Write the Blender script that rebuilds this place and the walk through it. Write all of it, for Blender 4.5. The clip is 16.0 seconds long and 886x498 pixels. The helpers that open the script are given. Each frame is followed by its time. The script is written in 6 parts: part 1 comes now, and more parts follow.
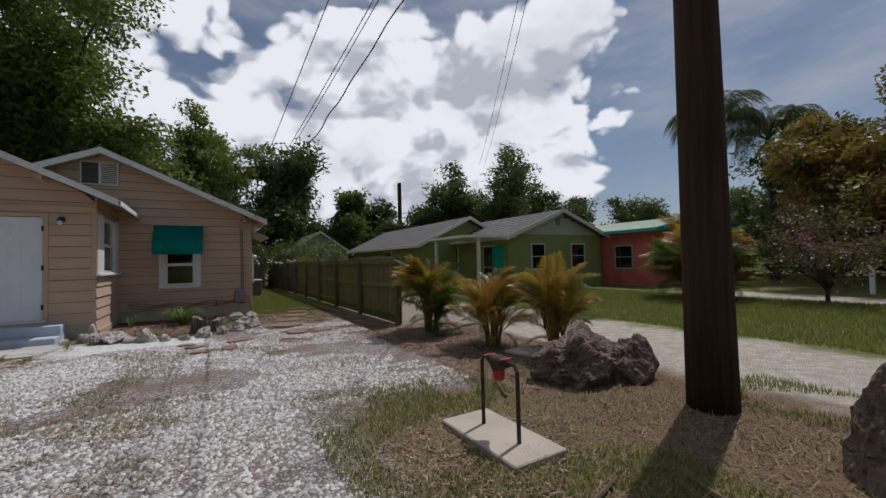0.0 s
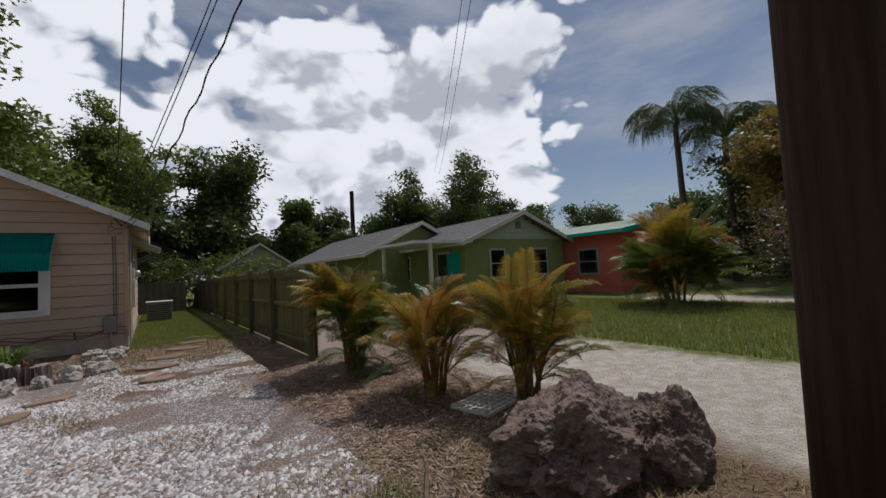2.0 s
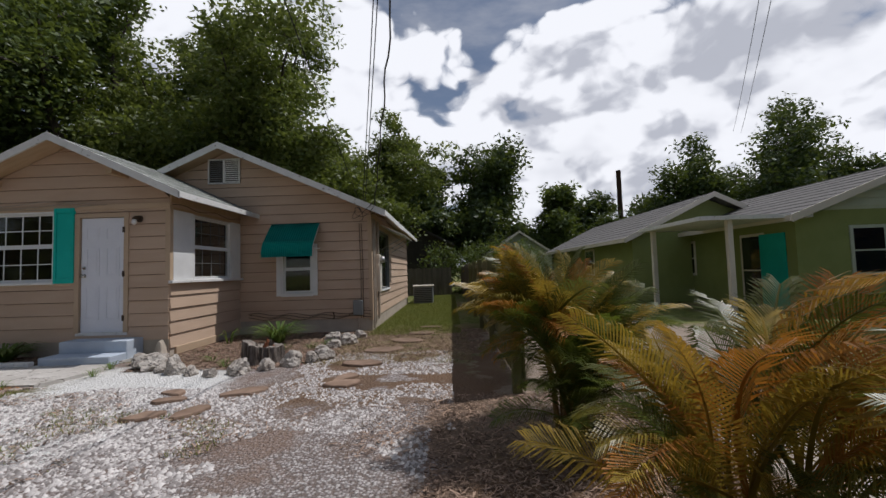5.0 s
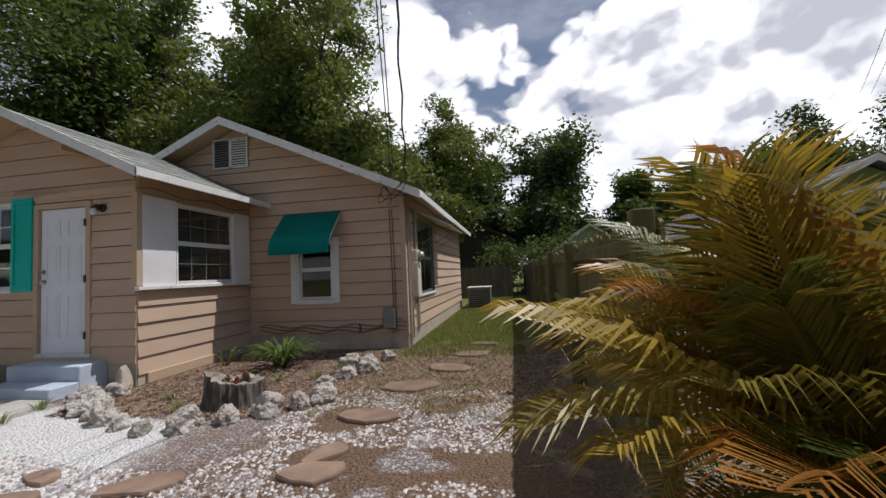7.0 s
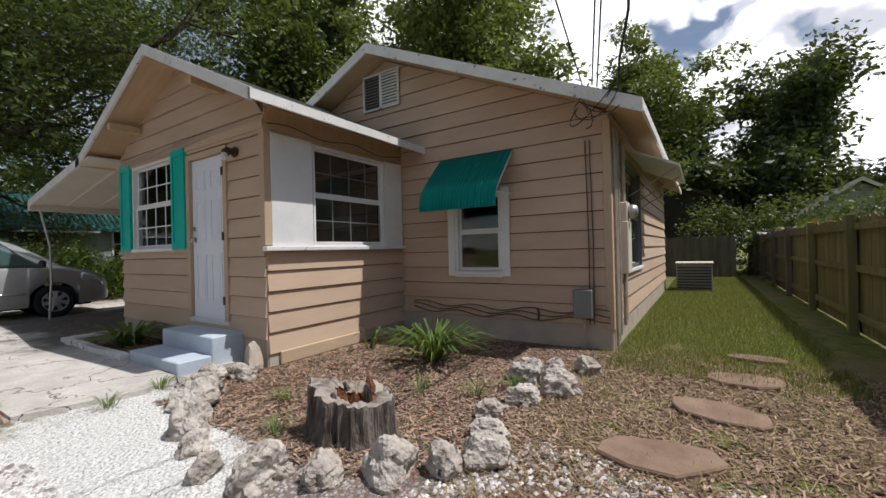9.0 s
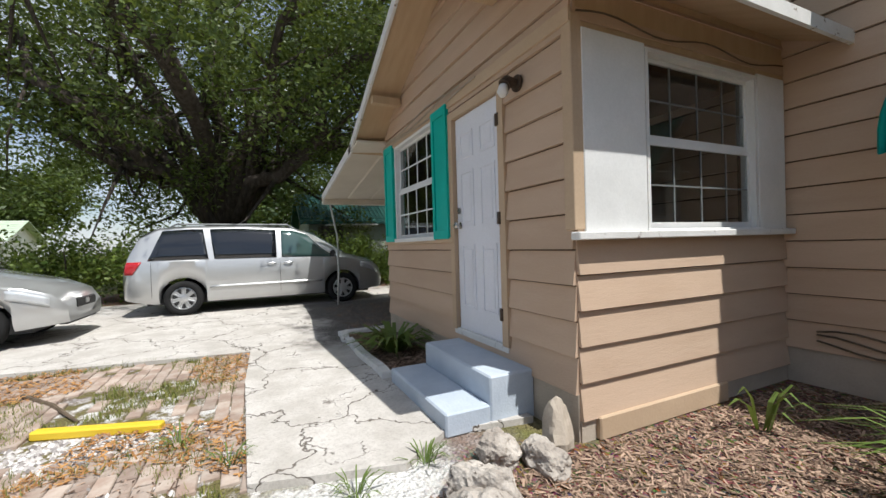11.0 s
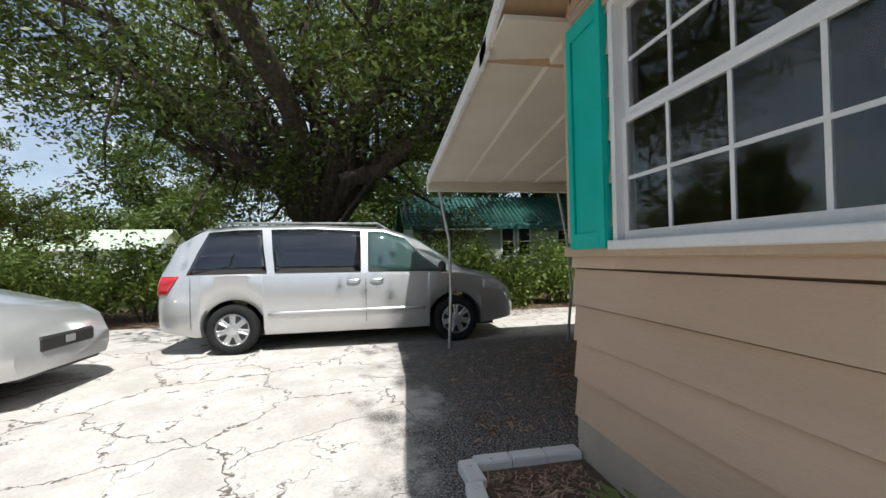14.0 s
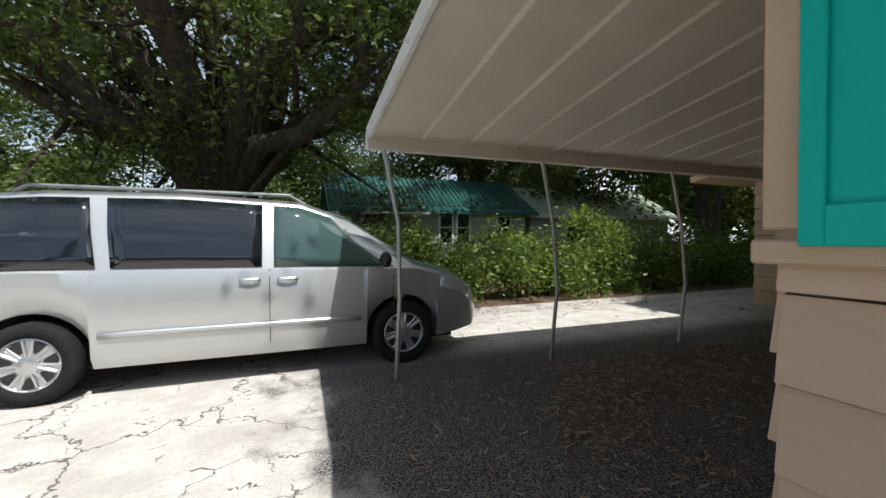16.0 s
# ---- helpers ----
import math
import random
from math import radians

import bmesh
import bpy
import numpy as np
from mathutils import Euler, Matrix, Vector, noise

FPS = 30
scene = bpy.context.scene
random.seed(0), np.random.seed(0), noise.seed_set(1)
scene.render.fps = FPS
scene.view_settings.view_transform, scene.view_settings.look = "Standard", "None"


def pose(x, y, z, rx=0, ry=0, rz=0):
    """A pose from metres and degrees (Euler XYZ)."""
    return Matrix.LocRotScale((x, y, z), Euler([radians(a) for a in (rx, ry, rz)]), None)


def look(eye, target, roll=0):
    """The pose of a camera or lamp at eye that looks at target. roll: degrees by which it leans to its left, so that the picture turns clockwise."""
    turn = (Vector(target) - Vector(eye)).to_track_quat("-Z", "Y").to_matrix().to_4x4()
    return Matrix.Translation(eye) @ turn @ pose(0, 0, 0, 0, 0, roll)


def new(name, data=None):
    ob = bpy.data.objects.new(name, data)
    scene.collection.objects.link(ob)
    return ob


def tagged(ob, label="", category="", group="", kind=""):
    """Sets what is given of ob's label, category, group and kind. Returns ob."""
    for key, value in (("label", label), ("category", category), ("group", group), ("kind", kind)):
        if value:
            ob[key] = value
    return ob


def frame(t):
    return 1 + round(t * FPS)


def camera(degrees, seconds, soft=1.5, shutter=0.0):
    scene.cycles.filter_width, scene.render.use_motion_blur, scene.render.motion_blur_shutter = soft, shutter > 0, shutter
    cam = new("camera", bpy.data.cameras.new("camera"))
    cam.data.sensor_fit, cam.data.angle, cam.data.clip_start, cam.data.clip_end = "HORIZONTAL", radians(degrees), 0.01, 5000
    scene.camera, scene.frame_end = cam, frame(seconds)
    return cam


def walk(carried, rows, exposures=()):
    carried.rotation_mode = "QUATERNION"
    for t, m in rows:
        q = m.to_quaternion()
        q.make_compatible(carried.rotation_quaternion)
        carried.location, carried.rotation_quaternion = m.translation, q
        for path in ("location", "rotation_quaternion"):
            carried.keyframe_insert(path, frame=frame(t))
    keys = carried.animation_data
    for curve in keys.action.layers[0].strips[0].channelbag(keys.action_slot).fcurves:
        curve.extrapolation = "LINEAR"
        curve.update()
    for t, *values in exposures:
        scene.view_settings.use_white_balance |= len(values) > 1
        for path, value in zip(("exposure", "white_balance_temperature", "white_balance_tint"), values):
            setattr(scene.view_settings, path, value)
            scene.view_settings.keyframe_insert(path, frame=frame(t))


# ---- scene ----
cam = camera(95.4, 16.0)
PATH = [
    (0, (0.168, 0.752, 1.4), (1.178, 2.477, 1.461), -1.4),
    (0.5, (0.537, 1.202, 1.38), (1.688, 2.83, 1.532), -2.7),
    (1, (0.885, 1.674, 1.369), (2.141, 3.227, 1.464), -1.8),
    (1.5, (1.232, 2.033, 1.345), (2.584, 3.505, 1.418), -2.8),
    (2, (1.703, 2.371, 1.332), (2.877, 3.987, 1.44), -3.1),
    (2.5, (2.157, 2.729, 1.343), (3.133, 4.471, 1.446), -0.2),
    (3, (2.638, 3.018, 1.34), (3.234, 4.927, 1.391), 2.0),
    (3.5, (2.85, 3.347, 1.349), (3.151, 5.321, 1.459), 1.5),
    (4, (3.042, 3.729, 1.36), (3.17, 5.724, 1.423), -1.9),
    (4.2, (3.1, 3.865, 1.329), (3.169, 5.861, 1.44), -2.1),
    (6.5, (3.129, 6.325, 1.358), (2.976, 8.317, 1.454), -1.2),
    (7, (3.163, 6.912, 1.306), (2.829, 8.88, 1.425), -2.7),
    (7.5, (3.032, 7.468, 1.307), (2.752, 9.448, 1.368), -0.9),
    (8, (2.952, 8.041, 1.296), (2.524, 9.99, 1.439), -3.6),
    (8.5, (2.623, 8.513, 1.256), (2.028, 10.417, 1.395), 0.4),
    (9, (2.181, 8.932, 1.224), (1.094, 10.611, 1.232), -1.4),
    (9.5, (1.659, 9.239, 1.228), (0.121, 10.517, 1.169), -2.1),
    (10, (1.071, 9.335, 1.254), (-0.69, 10.28, 1.203), -0.9),
    (10.2, (0.891, 9.418, 1.245), (-0.936, 10.233, 1.252), -2.5),
    (12.3, (-1.348, 10.106, 1.3), (-3.117, 11.036, 1.224), 0.0),
    (12.5, (-1.552, 10.126, 1.301), (-3.354, 10.989, 1.221), 0.0),
    (13, (-2.198, 10.222, 1.293), (-4.085, 10.883, 1.218), -0.2),
    (13.5, (-2.817, 10.231, 1.284), (-4.739, 10.779, 1.192), -0.4),
    (14, (-3.292, 10.296, 1.297), (-5.257, 10.667, 1.332), -1.2),
    (14.5, (-3.849, 10.366, 1.281), (-5.777, 10.895, 1.222), -0.3),
    (15, (-4.151, 10.386, 1.319), (-6.079, 10.914, 1.254), 0.5),
    (15.5, (-4.51, 10.451, 1.264), (-6.428, 11.007, 1.148), 1.3),
    (16, (-4.993, 10.438, 1.334), (-6.86, 11.154, 1.295), -0.2),
]
walk(cam, [(t, look(eye, target, roll)) for t, eye, target, roll in PATH],
     [(0, -0.92, 6100, 12), (4, -0.85, 6150, 12), (7, -0.50, 6250, 13), (8.5, -0.35, 6300, 12), (9.5, -0.02, 6350, 10), (10, 0.06, 6350, 9), (12.5, 0.28, 6200, 8), (14, 0.34, 6250, 8), (16, 0.30, 6250, 8)])

# ---- light ----
SUN = Vector((0.50, 0.17, 1.0)).normalized()
sun = new("sun", bpy.data.lights.new("sun", "SUN"))
sun.data.energy, sun.data.angle, sun.data.color = 5.0, radians(0.53), (1.0, 0.96, 0.91)
sun.matrix_world = look(SUN * 60, (0, 0, 0))


# ---- node helpers ----
class Nodes:
    """Short hand for building a node tree."""

    def __init__(self, tree):
        self.t = tree
        self.t.nodes.clear()

    def add(self, kind, **props):
        n = self.t.nodes.new(kind)
        for k, v in props.items():
            if k == "operation":
                n.operation = v
            elif k == "blend_type":
                n.blend_type = v
            elif k == "data_type":
                n.data_type = v
        return n

    def link(self, value, socket):
        if hasattr(value, "is_output"):
            self.t.links.new(value, socket)
        elif isinstance(value, tuple) and len(value) == 3 and socket.type == "RGBA":
            socket.default_value = (*value, 1)
        else:
            socket.default_value = value

    def math(self, op, a, b=0.0, clamp=False):
        n = self.add("ShaderNodeMath", operation=op)
        n.use_clamp = clamp
        self.link(a, n.inputs[0])
        self.link(b, n.inputs[1])
        return n.outputs[0]

    def ramp(self, v, a, b, lo=0.0, hi=1.0):
        n = self.add("ShaderNodeMapRange")
        n.interpolation_type = "SMOOTHSTEP"
        for s, x in zip(n.inputs, (v, a, b, lo, hi)):
            self.link(x, s)
        return n.outputs[0]

    def mix(self, f, a, b, kind="MIX"):
        n = self.add("ShaderNodeMix", data_type="RGBA", blend_type=kind)
        self.link(f, n.inputs[0])
        self.link(a, n.inputs[6])
        self.link(b, n.inputs[7])
        return n.outputs[2]

    def noise(self, vec, scale, detail=4.0, rough=0.55, out=0):
        n = self.add("ShaderNodeTexNoise")
        self.link(vec, n.inputs["Vector"])
        self.link(scale, n.inputs["Scale"])
        self.link(detail, n.inputs["Detail"])
        self.link(rough, n.inputs["Roughness"])
        return n.outputs[out]

    def voronoi(self, vec, scale, feature="F1", out=0):
        n = self.add("ShaderNodeTexVoronoi")
        n.feature = feature
        self.link(vec, n.inputs["Vector"])
        self.link(scale, n.inputs["Scale"])
        return n.outputs[out]

    def scaled(self, vec, s):
        n = self.add("ShaderNodeVectorMath", operation="MULTIPLY")
        self.link(vec, n.inputs[0])
        n.inputs[1].default_value = s
        return n.outputs[0]

    def bump(self, h, strength=0.4, dist=0.01):
        n = self.add("ShaderNodeBump")
        n.inputs["Strength"].default_value = strength
        n.inputs["Distance"].default_value = dist
        self.link(h, n.inputs["Height"])
        return n.outputs[0]

    def out(self, shader):
        self.t.links.new(shader, self.add("ShaderNodeOutputMaterial").inputs[0])


def principled(g, colour, rough=0.8, metal=0.0, normal=None, spec=0.5):
    b = g.add("ShaderNodeBsdfPrincipled")
    g.link(colour, b.inputs["Base Color"])
    g.link(rough, b.inputs["Roughness"])
    g.link(metal, b.inputs["Metallic"])
    g.link(spec, b.inputs["Specular IOR Level"])
    if normal is not None:
        g.link(normal, b.inputs["Normal"])
    return b


def blank(name):
    m = bpy.data.materials.new(name)
    m.use_nodes = True
    return m, Nodes(m.node_tree)


def place(g):
    return g.add("ShaderNodeNewGeometry").outputs["Position"]


def mat(name, a, b, scale=6.0, rough=0.75, metal=0.0, bump=0.3, stretch=(1, 1, 1), fine=60.0, spot=None, spots=0.62, dist=0.006, vary=0.0, spec=0.2):
    """A surface of two mingled tones with fine grain, relief, and stains of a third tone."""
    m, g = blank(name)
    p = g.scaled(place(g), stretch)
    big = g.ramp(g.noise(p, scale), 0.3, 0.7)
    small = g.noise(p, fine, 3.0)
    c = g.mix(big, a, b)
    c = g.mix(g.math("MULTIPLY", small, 0.3), c, tuple(x * 0.55 for x in a), "MIX")
    if spot:
        c = g.mix(g.ramp(g.noise(p, scale * 2.3, 6.0, 0.7), spots, spots + 0.08), c, spot)
    if vary:
        r = g.math("ADD", g.math("MULTIPLY", g.add("ShaderNodeObjectInfo").outputs["Random"], vary), 1 - vary / 2)
        c = g.mix(1.0, c, r, "MULTIPLY")
    h = g.math("ADD", g.math("MULTIPLY", small, 0.6), g.noise(p, fine * 0.25, 3.0))
    g.out(principled(g, c, rough, metal, g.bump(h, bump, dist), spec).outputs[0])
    return m


def plain(name, colour, rough=0.4, metal=0.0, coat=0.0):
    m, g = blank(name)
    n = g.noise(place(g), 9.0)
    c = g.mix(g.math("MULTIPLY", n, 0.25), colour, tuple(x * 0.7 for x in colour))
    b = principled(g, c, rough, metal)
    b.inputs["Coat Weight"].default_value = coat
    b.inputs["Coat Roughness"].default_value = 0.06
    g.out(b.outputs[0])
    return m


def glass(name, tint=(0.85, 0.9, 0.9)):
    m, g = blank(name)
    b = principled(g, tint, 0.02)
    b.inputs["Transmission Weight"].default_value = 1.0
    b.inputs["IOR"].default_value = 1.45
    g.out(b.outputs[0])
    return m


def leaf(name, a, b, c=None, through_light=0.35, rough=0.45):
    """Leaves: each its own tone, some light shining through."""
    m, g = blank(name)
    r = g.add("ShaderNodeNewGeometry").outputs["Random Per Island"]
    col = g.mix(r, a, b)
    if c:
        col = g.mix(g.ramp(g.noise(place(g), 0.9, 3.0), 0.5, 0.62), col, c)
    p = principled(g, col, rough, 0.0, None, 0.35)
    t = g.add("ShaderNodeBsdfTranslucent")
    g.link(g.mix(0.5, col, (0.25, 0.30, 0.03)), t.inputs[0])
    s = g.add("ShaderNodeMixShader")
    s.inputs[0].default_value = through_light
    g.t.links.new(p.outputs[0], s.inputs[1])
    g.t.links.new(t.outputs[0], s.inputs[2])
    g.out(s.outputs[0])
    return m


# ---- sky ----
world = bpy.data.worlds.new("sky")
scene.world = world
world.use_nodes = True
g = Nodes(world.node_tree)
sky = g.add("ShaderNodeTexSky")
sky.sky_type, sky.sun_disc = "NISHITA", False
sky.sun_elevation, sky.sun_rotation = math.asin(SUN.z), math.atan2(SUN.x, SUN.y)
sky.air_density, sky.dust_density = 1.0, 0.6
way = g.add("ShaderNodeTexCoord").outputs["Generated"]
sep = g.add("ShaderNodeSeparateXYZ")
g.link(way, sep.inputs[0])
up = g.math("MAXIMUM", sep.outputs[2], 0.0)


def shifted(vec, add):
    n = g.add("ShaderNodeVectorMath", operation="ADD")
    g.link(vec, n.inputs[0])
    n.inputs[1].default_value = add
    return n.outputs[0]


def heap(vec):
    """How thick the cumulus stands along a direction: broad masses with rounded heads in three sizes."""
    w = g.add("ShaderNodeVectorMath", operation="MULTIPLY_ADD")
    g.link(g.noise(vec, 5.0, 3.0, 0.55, 1), w.inputs[0])
    w.inputs[1].default_value = (0.16, 0.16, 0.16)
    g.link(vec, w.inputs[2])
    v = w.outputs[0]
    d = g.noise(vec, 1.9, 2.0, 0.5)
    for scale, size in ((4.5, 0.24), (10.0, 0.16), (23.0, 0.09)):
        d = g.math("ADD", d, g.math("MULTIPLY", g.math("SUBTRACT", 0.42, g.voronoi(v, scale)), size))
    return g.math("ADD", d, g.math("MULTIPLY", g.math("SUBTRACT", g.noise(v, 18.0, 6.0, 0.6), 0.5), 0.09))


ray = shifted(g.scaled(way, (1.0, 1.0, 1.5)), (2.3, 0.4, 1.1))
# the cloud bank stands to the north; east, west and south are clearer
bank = g.math("ADD", g.math("MULTIPLY", sep.outputs[1], 0.25), g.math("MULTIPLY", g.math("MAXIMUM", sep.outputs[0], -0.3), -0.12))
bank = g.math("ADD", bank, g.math("MULTIPLY", g.math("MINIMUM", g.math("ADD", sep.outputs[0], 0.3), 0.0), 0.2))
thick = heap(ray)
cover = g.math("ADD", thick, bank)
cloud = g.ramp(cover, 0.545, 0.60)
crest = g.math("SUBTRACT", thick, heap(shifted(ray, (0.03, 0.01, 0.075))))
tone = g.mix(g.ramp(crest, -0.10, 0.025), (8.8, 9.0, 9.7), (16.4, 16.4, 16.5))
tone = g.mix(g.math("MULTIPLY", g.ramp(g.noise(ray, 3.1, 4.0), 0.55, 0.72), 0.35), tone, (8.0, 8.2, 8.9))
wisp = g.math("MULTIPLY", g.ramp(g.noise(g.scaled(way, (1.5, 1.5, 5.0)), 1.6, 7.0, 0.6), 0.38, 0.72), 0.6)
blue = g.mix(g.math("ADD", wisp, 0.12), sky.outputs[0], (8.0, 8.2, 8.8))
bg = g.add("ShaderNodeBackground")
g.link(g.mix(cloud, blue, tone), bg.inputs[0])
bg.inputs[1].default_value = 0.095
g.t.links.new(bg.outputs[0], g.add("ShaderNodeOutputWorld").inputs[0])


# ---- mesh helpers ----
def mesh(name, verts, faces, material, smooth=False):
    me = bpy.data.meshes.new(name)
    me.from_pydata(verts, [], faces)
    if material:
        me.materials.append(material)
    if smooth:
        me.shade_smooth()
    return me


def done(name, bm, material, parent=None, label="", smooth=False):
    me = bpy.data.meshes.new(name)
    bm.normal_update()
    bm.to_mesh(me)
    bm.free()
    me.materials.append(material)
    if smooth:
        me.shade_smooth()
    ob = new(name, me)
    if parent is not None:
        ob.parent = parent
    if label:
        ob["label"] = label
    return ob


part = done


def thing(name, label, category, m=None, group="", kind=""):
    ob = new(name)
    ob.empty_display_size = 0.1
    if m is not None:
        ob.matrix_basis = m
    return tagged(ob, label, category, group, kind)


def box(bm, x0, y0, z0, x1, y1, z1, bevel=0.0, m=None):
    r = bmesh.ops.create_cube(bm, size=1)
    vs = r["verts"]
    for v in vs:
        v.co = Vector((x0 + (v.co.x + 0.5) * (x1 - x0), y0 + (v.co.y + 0.5) * (y1 - y0), z0 + (v.co.z + 0.5) * (z1 - z0)))
    if bevel:
        es = list({e for v in vs for e in v.link_edges})
        bmesh.ops.bevel(bm, geom=es, offset=bevel, segments=1, affect="EDGES")
    if m is not None:
        bmesh.ops.transform(bm, matrix=m, verts=bm.verts[:])
    return bm


def boxed(*a, bevel=0.0, m=None):
    return box(bmesh.new(), *a, bevel=bevel, m=m)


def prism(bm, outline, depth, m=None):
    """A flat outline (x, z) pushed along y by depth."""
    a = [bm.verts.new((x, 0, z)) for x, z in outline]
    b = [bm.verts.new((x, depth, z)) for x, z in outline]
    bm.faces.new(a)
    bm.faces.new(b[::-1])
    for i in range(len(a)):
        j = (i + 1) % len(a)
        bm.faces.new((a[j], a[i], b[i], b[j]))
    bmesh.ops.recalc_face_normals(bm, faces=bm.faces[:])
    if m is not None:
        bmesh.ops.transform(bm, matrix=m, verts=bm.verts[:])
    return bm


def tube(points, radii, sides=8, bm=None):
    bm = bm or bmesh.new()
    rings = []
    pts = [Vector(p) for p in points]
    if not hasattr(radii, "__len__"):
        radii = [radii] * len(pts)
    for i, p in enumerate(pts):
        d = (pts[min(i + 1, len(pts) - 1)] - pts[max(i - 1, 0)]).normalized()
        a = d.orthogonal().normalized() if abs(d.z) > 0.95 else d.cross(Vector((0, 0, 1))).normalized()
        b = d.cross(a)
        rings.append([bm.verts.new(p + (a * math.cos(k * 2 * math.pi / sides) + b * math.sin(k * 2 * math.pi / sides)) * radii[i]) for k in range(sides)])
    for r, s in zip(rings, rings[1:]):
        for k in range(sides):
            bm.faces.new((r[k], r[(k + 1) % sides], s[(k + 1) % sides], s[k]))
    bm.faces.new(rings[0][::-1])
    bm.faces.new(rings[-1])
    bmesh.ops.recalc_face_normals(bm, faces=bm.faces[:])
    return bm


def lathe(profile, sides=24, bm=None):
    """Rings (radius, z) round the z axis."""
    bm = bm or bmesh.new()
    rings = [[bm.verts.new((r * math.cos(k * 2 * math.pi / sides), r * math.sin(k * 2 * math.pi / sides), z)) for k in range(sides)] for r, z in profile]
    for r, s in zip(rings, rings[1:]):
        for k in range(sides):
            bm.faces.new((r[k], r[(k + 1) % sides], s[(k + 1) % sides], s[k]))
    bm.faces.new(rings[0][::-1])
    bm.faces.new(rings[-1])
    bmesh.ops.recalc_face_normals(bm, faces=bm.faces[:])
    return bm


def rock_bm(sx, sy, sz, seed, rough=0.35, sub=4):
    """A broken rock: a ball cut by random planes, then worn and pitted."""
    bm = bmesh.new()
    bmesh.ops.create_icosphere(bm, subdivisions=sub, radius=1)
    off = Vector((seed * 7.1, seed * 3.3, seed * 1.7))
    r = random.Random(seed)
    cuts = [(Vector((r.gauss(0, 1), r.gauss(0, 1), r.gauss(0.15, 0.8))).normalized(), r.uniform(0.62, 0.9)) for _ in range(11)]
    for v in bm.verts:
        n = v.co.normalized()
        k = 1.0
        for d, c in cuts:
            k = min(k, c / max(n.dot(d), 0.05))
        k += rough * (0.38 * noise.fractal(n * 2.2 + off, 0.9, 2.0, 6) - 0.22 * abs(noise.noise(n * 6 + off)) - 0.10 * abs(noise.noise(n * 15 + off)))
        v.co = Vector((n.x * sx * k, n.y * sy * k, max(n.z * sz * k, -sz * 0.35) + sz * 0.3)) * 1.12
    return bm


